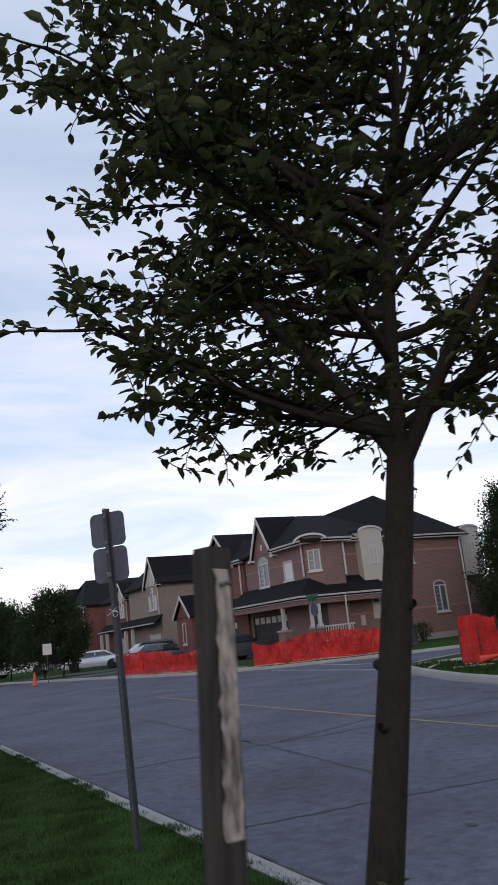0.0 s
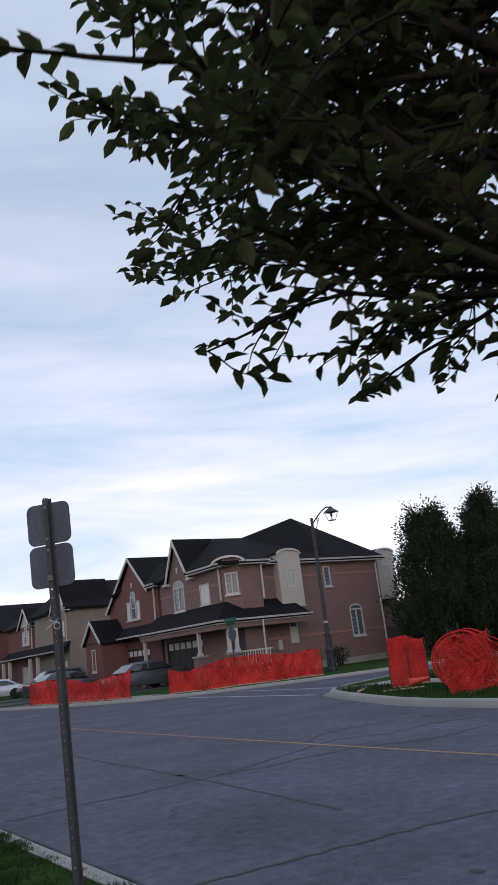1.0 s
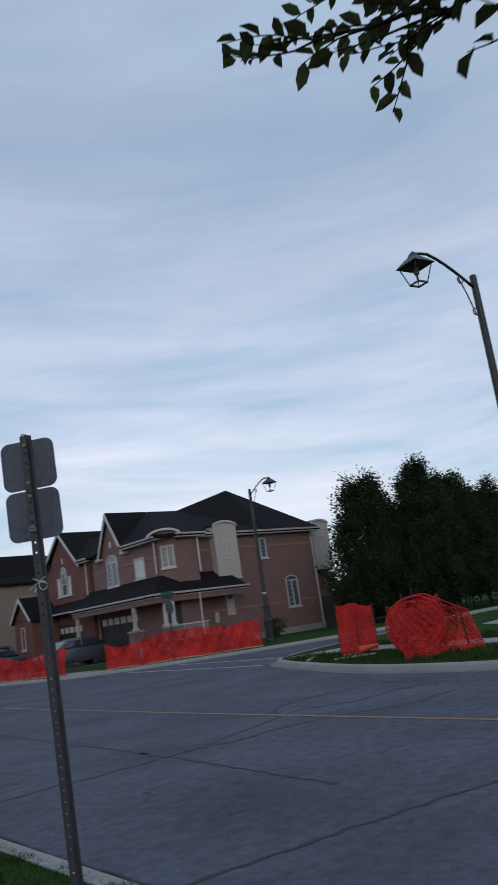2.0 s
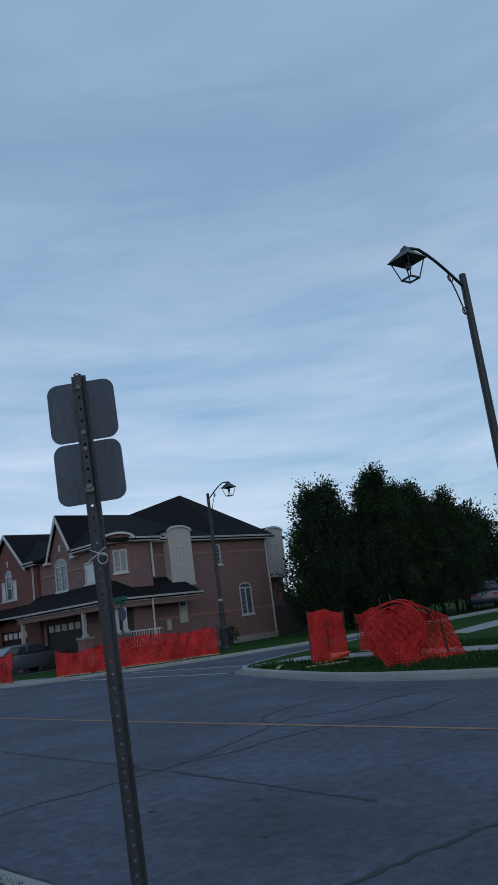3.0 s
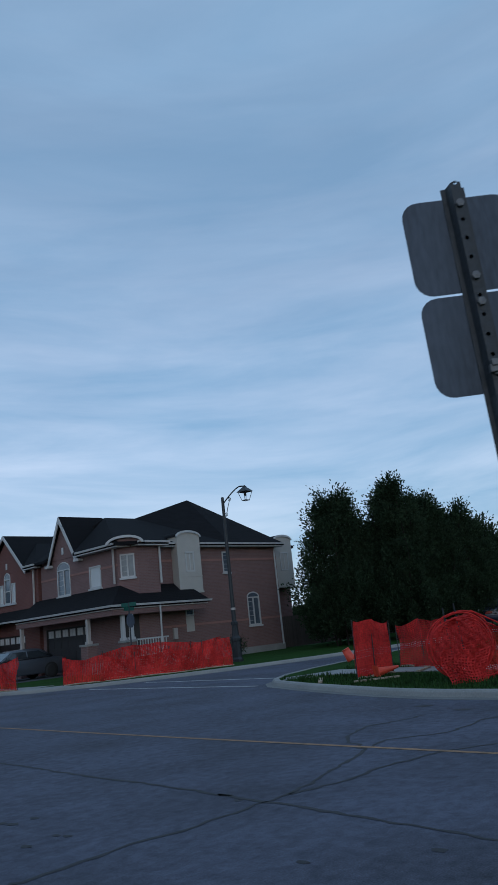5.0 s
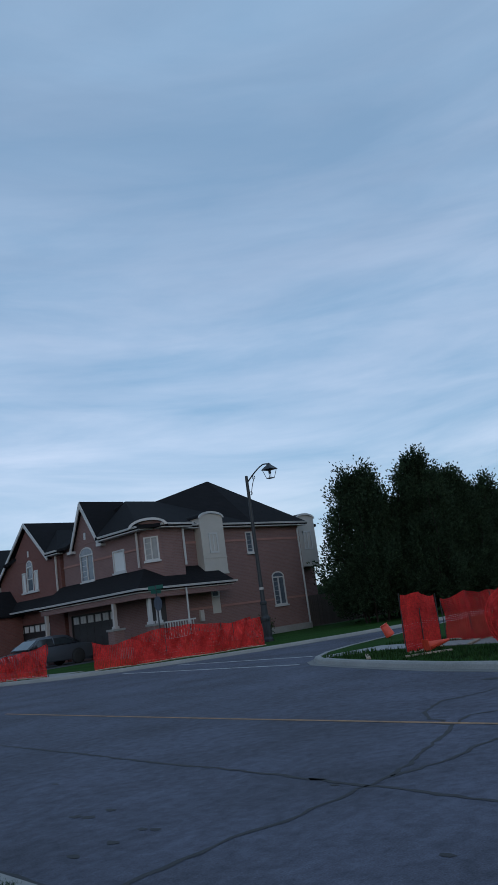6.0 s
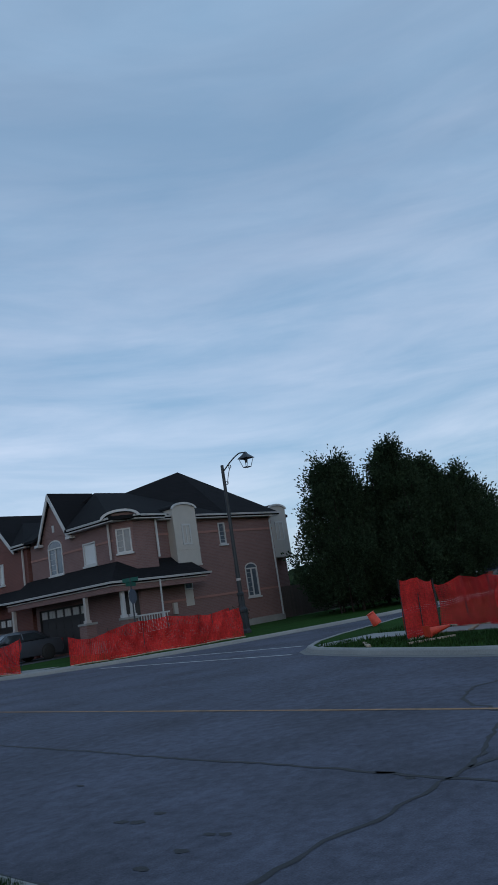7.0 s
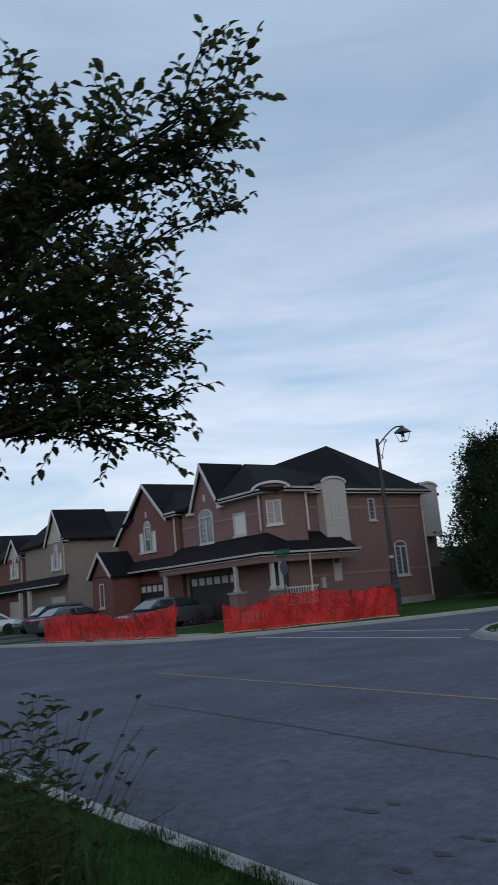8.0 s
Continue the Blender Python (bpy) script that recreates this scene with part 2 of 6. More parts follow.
def prism(outline, z0, z1, m=None):
    """An outline in x, y drawn up from z0 to z1."""
    bm = bmesh.new()
    low, high = [bm.verts.new((x, y, z0)) for x, y in outline], [bm.verts.new((x, y, z1)) for x, y in outline]
    bm.faces.new(low[::-1])
    bm.faces.new(high)
    k = len(outline)
    for i in range(k):
        bm.faces.new((low[i], low[(i + 1) % k], high[(i + 1) % k], high[i]))
    if m is not None:
        bm.transform(m)
    return bm


def tube(bm, pts, radii, sides=8, cap=True):
    """A round bar through points, with a radius for each."""
    pts = [Vector(p) for p in pts]
    rings, side = [], None
    for i, p in enumerate(pts):
        d = (pts[min(i + 1, len(pts) - 1)] - pts[max(i - 1, 0)]).normalized()
        if side is None:
            side = d.orthogonal().normalized()
        side = (side - d * side.dot(d)).normalized()
        up = d.cross(side)
        r = radii[i] if hasattr(radii, "__len__") else radii
        rings.append([bm.verts.new(p + (side * math.cos(a) + up * math.sin(a)) * r) for a in (2 * math.pi * k / sides for k in range(sides))])
    for a, b in zip(rings, rings[1:]):
        for k in range(sides):
            bm.faces.new((a[k], a[(k + 1) % sides], b[(k + 1) % sides], b[k]))
    if cap:
        bm.faces.new(rings[0][::-1])
        bm.faces.new(rings[-1])
    return bm


def lathe(profile, sides=16):
    """A turned shape from (radius, height) pairs."""
    bm = bmesh.new()
    rings = [[bm.verts.new((max(r, 0.001) * math.cos(2 * math.pi * k / sides), max(r, 0.001) * math.sin(2 * math.pi * k / sides), z)) for k in range(sides)] for r, z in profile]
    for a, b in zip(rings, rings[1:]):
        for k in range(sides):
            bm.faces.new((a[k], a[(k + 1) % sides], b[(k + 1) % sides], b[k]))
    bm.faces.new(rings[0][::-1])
    bm.faces.new(rings[-1])
    return bm


def smooth(ob):
    for p in ob.data.polygons:
        p.use_smooth = True
    return ob


# ---- ground, road, kerbs ----
def arc(cx, cy, r, a0, a1, k=10):
    return [(cx + r * math.cos(radians(a0 + (a1 - a0) * i / k)), cy + r * math.sin(radians(a0 + (a1 - a0) * i / k))) for i in range(k + 1)]


def slab(name, outline, z0, z1, material, label, category):
    me = bpy.data.meshes.new(name)
    bm = prism(outline, z0, z1)
    bmesh.ops.recalc_face_normals(bm, faces=bm.faces)
    bm.to_mesh(me)
    bm.free()
    return tagged(link(name, me, material), label, category, kind="structure")


def kerb_run(name, line, side, label, pan_w=0.2):
    """A cast kerb along a line: its road face on the line, the top set back to one side, a shallow gutter pan on the other."""
    prof = [(0.16, -0.05), (0.16, 0.125), (0.03, 0.125), (0.0, 0.09), (-0.02, 0.012)]
    pan = [(-0.02, 0.012), (-pan_w * 0.55, 0.004), (-pan_w, 0.007), (-pan_w, -0.05)]
    ob = tagged(new(name), label, "kerb", kind="structure")
    pts = [Vector((x, y, 0)) for x, y in line]
    bm = bmesh.new()
    rings = []
    for i, p in enumerate(pts):
        d = (pts[min(i + 1, len(pts) - 1)] - pts[max(i - 1, 0)]).normalized()
        n = Vector((-d.y, d.x, 0)) * side
        rings.append([bm.verts.new(p + n * a + Vector((0, 0, b))) for a, b in prof])
    for a, b in zip(rings, rings[1:]):
        for k in range(len(prof) - 1):
            bm.faces.new((a[k], a[k + 1], b[k + 1], b[k]))
    part("kerb_body", bm, CONCRETE, ob)
    bm = bmesh.new()
    rings = []
    for i, p in enumerate(pts):
        d = (pts[min(i + 1, len(pts) - 1)] - pts[max(i - 1, 0)]).normalized()
        n = Vector((-d.y, d.x, 0)) * side
        rings.append([bm.verts.new(p + n * a + Vector((0, 0, b))) for a, b in pan])
    for a, b in zip(rings, rings[1:]):
        for k in range(len(pan) - 1):
            bm.faces.new((a[k], a[k + 1], b[k + 1], b[k]))
    part("gutter_pan", bm, GUTTER, ob, "worn grey gutter pan beside the asphalt")
    return ob


KERB_A = [(10.9, -40), (11.3, 2), (11.5, 9.3), (11.75, 11.2), (12.15, 12.6), (12.8, 14.2), (13.5, 15.8), (14.35, 17.5), (15.0, 18.2), (16.2, 18.9), (18.0, 19.5), (20.6, 20.0), (24, 20.8), (30, 21.7), (90, 24)]
KERB_B = [(90, 26.5), (30, 23.6), (26.5, 23.9), (24, 24.3), (21.4, 25.0), (19.6, 25.7), (17.6, 26.7), (15.7, 28.0), (14.4, 29.7), (13.5, 32.0), (12.9, 34.8), (12.5, 38), (11.9, 42), (10.6, 48), (8.8, 56), (6, 66), (5, 80), (5, 160)]
NEAR_X = 2.38
ground = tagged(link("ground", bpy.data.meshes.new("ground"), GRASS), "flat dark green land reaching to the horizon", "ground", kind="structure")
gbm = bmesh.new()
box(gbm, -1500, 1500, -1500, 1500, -1.0, -0.06)
gbm.to_mesh(ground.data)
gbm.free()
slab("road", [(2.0, -40), (90, -40), (90, 160), (2.0, 160)], -0.055, 0.0, ASPHALT, "worn grey asphalt road with sealed cracks", "road")
slab("lawn_near", [(-40, -40), (NEAR_X - 0.155, -40), (NEAR_X - 0.155, 160), (-40, 160)], -0.05, 0.115, GRASS, "mown green grass verge beside the kerb", "lawn")
inset_a = [(x + 0.15, y - 0.1) for x, y in KERB_A]
slab("lawn_corner", inset_a + [(90, -40)], -0.05, 0.11, GRASS, "green grass corner with a concrete path", "lawn")
inset_b = [(x + 0.12, y + 0.12) for x, y in KERB_B]
slab("lawn_house", inset_b + [(90, 160)], -0.05, 0.11, GRASS, "front lawn of the brick houses across the road", "lawn")
kerb_run("kerb_near", [(NEAR_X, y) for y in range(-40, 161, 4)], 1, "pale cast concrete kerb and gutter beside the verge", 0.17)
kerb_run("kerb_corner", KERB_A, -1, "pale concrete kerb rounding the grass corner")
kerb_run("kerb_house", KERB_B, -1, "pale concrete kerb rounding the corner lawn")


# ---- houses ----
def wall_frame(p0, p1):
    """Along the wall, inwards, up: from p0 to p1 with the outside on the right hand."""
    d = (Vector(p1) - Vector(p0)).normalized()
    return Matrix(((d.x, -d.y, 0, p0[0]), (d.y, d.x, 0, p0[1]), (0, 0, 1, 0), (0, 0, 0, 1))), (Vector(p1) - Vector(p0)).length


def wall(parent, p0, p1, z0, z1, material, openings=(), thick=0.3, name="wall", trim=(0.0, 0.0)):
    """A wall with real openings (a0, a1, z0, z1), measured along it from p0."""
    m, length = wall_frame(p0, p1)
    xs = sorted({trim[0], length - trim[1], *[v for o in openings for v in o[:2]]})
    zs = sorted({z0, z1, *[v for o in openings for v in o[2:4]]})
    bm = bmesh.new()
    for xa, xb in zip(xs, xs[1:]):
        for za, zb in zip(zs, zs[1:]):
            if not any(o[0] <= (xa + xb) / 2 <= o[1] and o[2] <= (za + zb) / 2 <= o[3] for o in openings):
                box(bm, xa, xb, 0, thick, za, zb)
    bmesh.ops.remove_doubles(bm, verts=bm.verts, dist=0.0005)
    bm.transform(m)
    return part(name, bm, material, parent)


def window(parent, m, a0, a1, z0, z1, cols=2, rows=1, arch=0.0, frame=0.07, pane_mat=None, sill=True, bars=0, label=""):
    """A framed window in an opening: frame with mullions, panes, sill; arch: rise of a rounded head."""
    bm = bmesh.new()
    box(bm, a0, a0 + frame, -0.03, 0.09, z0, z1)
    box(bm, a1 - frame, a1, -0.03, 0.09, z0, z1)
    box(bm, a0 + frame, a1 - frame, -0.03, 0.09, z0, z0 + frame)
    box(bm, a0 + frame, a1 - frame, -0.03, 0.09, z1 - frame, z1)
    for k in range(1, cols):
        x = a0 + (a1 - a0) * k / cols
        box(bm, x - 0.035, x + 0.035, -0.02, 0.08, z0 + frame, z1 - frame)
    for k in range(1, rows):
        z = z0 + (z1 - z0) * k / rows
        box(bm, a0 + frame, a1 - frame, -0.015, 0.075, z - 0.03, z + 0.03)
    for k in range(1, bars):
        z = z0 + (z1 - z0) * k / bars
        box(bm, a0 + frame, a0 + (a1 - a0) / 2 if cols > 1 else a1 - frame, 0.02, 0.05, z - 0.007, z + 0.007)
    if arch:
        c, w = (a0 + a1) / 2, (a1 - a0) / 2
        k = 12
        outer = [(c + w * math.cos(math.pi * i / k), z1 + arch * math.sin(math.pi * i / k)) for i in range(k + 1)]
        inner = [(c + (w - frame) * math.cos(math.pi * i / k), z1 + (arch - frame) * math.sin(math.pi * i / k)) for i in range(k + 1)]
        for i in range(k):
            q = [outer[i], outer[i + 1], inner[i + 1], inner[i]]
            lo, hi = [bm.verts.new((x, -0.03, z)) for x, z in q], [bm.verts.new((x, 0.02, z)) for x, z in q]
            bm.faces.new(lo)
            bm.faces.new(hi[::-1])
            for j in range(4):
                bm.faces.new((lo[j], hi[j], hi[(j + 1) % 4], lo[(j + 1) % 4]))
    bm.transform(m)
    win = part("window", bm, TRIM, parent, label)
    for k in range(cols):
        w = (a1 - a0) / cols
        bm = boxes((a0 + k * w + 0.03, a0 + (k + 1) * w - 0.03, 0.03, 0.045, z0 + 0.03, z1 - 0.03))
        bm.transform(m)
        part("pane", bm, pane_mat or GLASS, win)
    if arch:
        c, w = (a0 + a1) / 2, (a1 - a0) / 2 - 0.03
        outline = [(c + w * math.cos(math.pi * i / 12), z1 + (arch - 0.03) * math.sin(math.pi * i / 12)) for i in range(13)]
        bm = prism(outline, -0.012, 0.004, Matrix(((1, 0, 0, 0), (0, 0, 1, 0), (0, 1, 0, 0), (0, 0, 0, 1))))
        bm.transform(m)
        part("pane", bm, pane_mat or GLASS, win)
    if sill:
        bm = boxes((a0 - 0.06, a1 + 0.06, -0.09, 0.0, z0 - 0.09, z0 - 0.002))
        bm.transform(m)
        part("sill", bm, TRIM, win)
    return win


def roof_skin(parent, faces, thick=0.14, name="roof", material=None):
    """Roof planes given by their corners, thickened downwards."""
    for f in faces:
        bm = bmesh.new()
        top = [bm.verts.new(p) for p in f]
        low = [bm.verts.new((p[0], p[1], p[2] - thick)) for p in f]
        bm.faces.new(top)
        bm.faces.new(low[::-1])
        for i in range(len(f)):
            j = (i + 1) % len(f)
            bm.faces.new((top[i], low[i], low[j], top[j]))
        part(name, bm, material or SHINGLE, parent)


def gutter(parent, p0, p1, z, size=0.075, material=None):
    m, length = wall_frame(p0, p1)
    bm = boxes((0, length, -size, 0.0, z - size, z), (0, length, -size - 0.02, -size + 0.02, z - 0.02, z + 0.012))
    bm.transform(m)
    return part("gutter", bm, material or TRIM, parent)


def downspout(parent, pts, r=0.05, material=None):
    bm = bmesh.new()
    tube(bm, pts, r, 6)
    return part("downspout", bm, material or TRIM, parent)


def fascia_gable(parent, apex, ends, x, w=0.2, material=None):
    """Raking boards of a gable that faces -x."""
    for (y, z) in ends:
        d = Vector((0, y - apex[0], z - apex[1]))
        n = Vector((0, -d.z, d.y)).normalized()
        if n.z > 0:
            n = -n
        a, b = Vector((x, apex[0], apex[1])), Vector((x, y, z))
        bm = bmesh.new()
        q = [a, b, b + n * w, a + Vector((0, 0, -w / max(0.2, abs(n.z))))]
        lo, hi = [bm.verts.new(p) for p in q], [bm.verts.new(p + Vector((0.06, 0, 0))) for p in q]
        bm.faces.new(lo)
        bm.faces.new(hi[::-1])
        for j in range(4):
            bm.faces.new((lo[j], hi[j], hi[(j + 1) % 4], lo[(j + 1) % 4]))
        part("rake_board", bm, material or TRIM, parent)


def garage_door(parent, m, a0, a1, z0, z1, material, lights=6):
    rows = 4
    h = (z1 - z0) / rows
    bm = bmesh.new()
    for r in range(rows):
        box(bm, a0 + 0.04, a1 - 0.04, 0.10, 0.15, z0 + r * h + 0.008, z0 + (r + 1) * h - 0.008)
        if r < rows - 1:
            for k in range(lights):
                w = (a1 - a0) / lights
                box(bm, a0 + k * w + 0.1, a0 + (k + 1) * w - 0.1, 0.085, 0.10, z0 + r * h + 0.09, z0 + (r + 1) * h - 0.09)
    box(bm, a0, a0 + 0.04, 0.0, 0.18, z0, z1)
    box(bm, a1 - 0.04, a1, 0.0, 0.18, z0, z1)
    box(bm, a0, a1, 0.155, 0.2, z0, z1)
    bm.transform(m)
    door = part("garage_door", bm, material, parent, "dark panelled garage door with a row of lights")
    w = (a1 - a0) / lights
    for k in range(lights):
        x0, x1, za, zb = a0 + k * w + 0.1, a0 + (k + 1) * w - 0.1, z0 + 3 * h + 0.1, z1 - 0.09
        bm = boxes((x0, x1, 0.075, 0.10, za, za + 0.03), (x0, x1, 0.075, 0.10, zb - 0.03, zb), (x0, x0 + 0.03, 0.075, 0.10, za + 0.03, zb - 0.03), (x1 - 0.03, x1, 0.075, 0.10, za + 0.03, zb - 0.03),
                   ((x0 + x1) / 2 - 0.012, (x0 + x1) / 2 + 0.012, 0.078, 0.098, za + 0.03, zb - 0.03))
        bm.transform(m)
        f = part("door_light", bm, TRIM, door)
        bm = boxes((x0 + 0.03, x1 - 0.03, 0.09, 0.098, za + 0.03, zb - 0.03))
        bm.transform(m)
        part("pane", bm, BLIND, f)
    return door


def corner_house():
    """Local frame: x east from the front wall, y north from the side wall, z up from the lawn."""
    h = thing("corner_house", pose(22.1, 34.8, 0.1), "two-storey pink brick corner house with dark hip roof", "house")
    H = 6.05
    front_m, front_len = wall_frame((0, 7.4), (0, 0.1))
    side_m, side_len = wall_frame((2.0, 0), (11.15, 0))
    cham_m, cham_len = wall_frame((0, 0.1), (0.68, -0.6))
    fa = lambda y: 7.4 - y  # along the front wall from a local y
    sa = lambda x: x - 2.0
    big, white, gar = (fa(5.7), fa(4.4), 4.0, 5.4), (fa(2.6), fa(1.55), 4.1, 5.2), (fa(7.1), fa(2.8), 0.1, 2.37)
    bayw = (cham_len / 2 - 0.36, cham_len / 2 + 0.36, 4.35, 5.5)
    archw, narrow, tall, entry = (sa(8.45), sa(9.4), 1.5, 3.05), (sa(6.85), sa(7.35), 4.45, 5.6), (sa(3.95), sa(4.5), 1.5, 3.1), (0.55, 1.25, 0.5, 2.6)
    wall(h, (0, 7.4), (0, 0.1), 0, H, BRICK, (big, white, gar))
    wall(h, (0, 0.1), (0.68, -0.6), 0, H, BRICK, (bayw, (0.1, 0.88, 0.5, 2.55)))
    wall(h, (0.68, -0.6), (2.0, -0.6), 0, H, BRICK)
    wall(h, (2.0, -0.6), (2.0, 0), 0, H, BRICK, trim=(0.302, 0.0))
    wall(h, (2.0, 0), (11.15, 0), 0, H, BRICK, (archw, narrow, tall))
    wall(h, (11.15, 0), (11.15, 7.4), 0, H, BRICK, trim=(0.302, 0.302))
    wall(h, (13.4, 7.4), (0, 7.4), 0, H, BRICK, trim=(0.0, 0.302))
    window(h, front_m, *big, cols=2, arch=0.4, bars=5)
    window(h, front_m, *white, cols=1, pane_mat=BLIND, label="small window with a white blind drawn down")
    window(h, cham_m, *bayw, cols=2, bars=4)
    window(h, side_m, *archw, cols=2, bars=6, arch=0.28)
    window(h, side_m, *narrow, cols=1, bars=5)
    window(h, side_m, tall[0], tall[1], 2.3, 3.1, cols=1, bars=3, sill=False)
    bm = boxes((tall[0], tall[1], 0.0, 0.06, 1.5, 2.29))
    bm.transform(side_m)
    part("window_panel", bm, STUCCO, h, "cream panel below the narrow window")
    garage_door(h, front_m, *gar, DARKDOOR)
    bm = boxes((0.1, 0.88, 0.12, 0.18, 0.5, 2.55), m=cham_m)
    part("front_door", bm, DARKDOOR, h)
    # projecting brick courses
    for a0, a1, z in ((0, narrow[0] - 0.01, 5.1), (narrow[1] + 0.01, side_len, 5.1), (0, tall[0] - 0.01, 1.78), (tall[1] + 0.01, archw[0] - 0.01, 1.78), (archw[1] + 0.01, side_len, 1.78)):
        bm = boxes((a0, a1, -0.03, 0, z, z + 0.11), m=side_m)
        part("brick_band", bm, BAND, h)
    for z in (4.75,):
        for a0, a1 in ((0.0, big[0]), (big[1], white[0]), (white[1], front_len)):
            bm = boxes((a0, a1, -0.03, 0, z + 0.2, z + 0.3), m=front_m)
            part("brick_band", bm, BAND, h)
    bm = boxes((0, side_len, -0.04, 0, 0.0, 0.35), m=side_m)
    part("foundation", bm, CONCRETE, h)
    # stucco box bay on the side wall, with an arched head
    k, w, c = 10, 0.78, 4.1
    outline = [(c - w, 3.5), (c + w, 3.5), (c + w, 6.35)] + [(c + w * math.cos(math.pi * i / k), 6.35 + 0.25 * math.sin(math.pi * i / k)) for i in range(1, k)] + [(c - w, 6.35)]
    to_wall = Matrix(((1, 0, 0, 0), (0, 0, 1, 0), (0, 1, 0, 0), (0, 0, 0, 1)))
    bay = part("box_bay", prism(outline, -0.5, 0.25, to_wall), STUCCO, h, "cream stucco bay with arched top")
    arch_out = [(c + (w + 0.07) * math.cos(math.pi * i / k), 6.33 + 0.33 * math.sin(math.pi * i / k)) for i in range(k + 1)]
    arch_in = [(c + (w - 0.04) * math.cos(math.pi * i / k), 6.33 + 0.22 * math.sin(math.pi * i / k)) for i in range(k, -1, -1)]
    part("arched_cornice", prism(arch_out + arch_in, -0.58, -0.50, to_wall), TRIM, bay)
    part("bay_roof", prism(arch_out + arch_in, -0.5, 1.3, to_wall), SHINGLE, bay)
    part("bay_foot", boxes((c - w - 0.03, c + w + 0.03, -0.53, 0.0, 3.42, 3.5), (c - w - 0.02, c + w + 0.02, -0.52, -0.5, 4.25, 4.3)), STUCCO, bay)
    window(bay, Matrix.Translation((0, -0.5, 0)), c - 0.3, c + 0.3, 4.5, 5.55, cols=2, frame=0.09, sill=False)
    # main hip roof, lower front roof, steep gable
    e, a = 0.4, H - 0.02
    ap = (7.85, 3.7, 9.22)
    m1, m2 = (2.2, 4.2, 8.1), (4.25, 4.2, 8.1)
    roof_skin(h, [[(-0.45, -e, a), (7.2, -e, a), ap, m2, m1], [(-0.45, -e, a), m1, (-0.45, 3.4, a)], [(-0.45, 6.3, a), m1, (-0.45, 7.7, a)],
                  [(-0.45, 7.7, a), m1, m2, ap, (7.85, 7.7, a)], [(7.2, -e, a), (11.55, -e, a), ap], [(11.55, -e, a), (11.55, 7.7, a), (7.85, 7.7, a), ap],
                  [(-0.45, -e, a), (0.45, -1.0, a), (2.4, -1.0, a), (2.4, -e, a), (1.5, 0.6, a + 0.42)]])
    gy, gz, gl, gr = 5.0, 8.2, 6.35, 3.35
    roof_skin(h, [[(-0.2, gy, gz + 0.04), (-0.2, gr, 5.75), (2.6, gr, 5.75), (2.6, gy, gz + 0.04)], [(-0.2, gy, gz + 0.04), (2.6, gy, gz + 0.04), (2.6, gl, 5.75), (-0.2, gl, 5.75)]], 0.12)
    bm = prism([(gr + 0.15, H - 0.1), (gl - 0.15, H - 0.1), (gy, gz - 0.3)], -0.02, 0.25, Matrix(((0, 0, 1, 0), (1, 0, 0, 0), (0, 1, 0, 0), (0, 0, 0, 1))))
    part("gable_wall", bm, BRICK, h)
    part("keystone", boxes((-0.06, 0.0, gy - 0.09, gy + 0.09, 6.2, 6.55)), TRIM, h)
    fascia_gable(h, (gy, gz), ((gr, 5.7), (gl, 5.7)), -0.26, 0.16)
    part("eave_return", boxes((-0.3, -0.003, gr - 0.2, gr + 0.25, 5.62, 5.76)), TRIM, h)
    part("eave_return", boxes((-0.3, -0.003, gl - 0.25, gl + 0.15, 5.6, 5.74)), TRIM, h)
    gutter(h, (0.45, -1.0), (2.45, -1.0), a)
    gutter(h, (2.4, -e), (3.25, -e), a)
    gutter(h, (4.95, -e), (11.6, -e), a)
    gutter(h, (-0.45, 3.1), (-0.45, -0.3), a - 0.02)
    part("soffit", boxes((-0.4, 11.5, -0.38, 0.0, a - 0.2, a - 0.15), (-0.44, -0.003, 0.0, 3.2, a - 0.21, a - 0.16), (0.5, 2.4, -0.98, -0.4, a - 0.2, a - 0.15)), TRIM, h)
    # arched hood over the corner window
    hood = [((0.95) * math.cos(math.pi * i / k), 0.42 * math.sin(math.pi * i / k)) for i in range(k + 1)]
    hood_in = [((0.82) * math.cos(math.pi * i / k), 0.30 * math.sin(math.pi * i / k)) for i in range(k, -1, -1)]
    hm = cham_m @ Matrix.Translation((cham_len / 2, 0, 5.95)) @ to_wall
    part("window_hood", prism(hood + hood_in, -0.5, -0.38, hm), TRIM, h)
    part("hood_roof", prism(hood + hood_in, -0.38, 1.2, hm), SHINGLE, h)
    part("hood_wall", prism(hood_in[::-1], -0.3, 0.2, hm), BRICK, h)
    downspout(h, [(2.02, -0.68, 5.85), (2.02, -0.68, 4.0)], 0.06)
    downspout(h, [(10.95, -0.3, 5.95), (10.95, -0.09, 5.6), (10.95, -0.09, 0.3)], 0.055)
    downspout(h, [(-0.1, 0.3, 5.85), (-0.1, 0.3, 4.1)], 0.06, GREYTRIM)
    # porch: skirt roof round the corner, posts on piers, rail, steps
    z0, z1 = 2.98, 4.0
    px, py = -1.5, -1.35
    roof_skin(h, [[(px, 7.9, z0), (px, py, z0), (0.0, 0.05, z1), (0.0, 7.9, z1)], [(px, py, z0), (4.55, py, z0), (4.0, 0.02, z1), (0.0, 0.05, z1)], [(4.55, py, z0), (4.55, 0.02, z0 + 0.05), (4.0, 0.02, z1)]], 0.1, "porch_roof")
    gutter(h, (px, 7.9), (px, py - 0.0), z0 + 0.03)
    gutter(h, (px - 0.1, py), (4.6, py), z0 + 0.03)
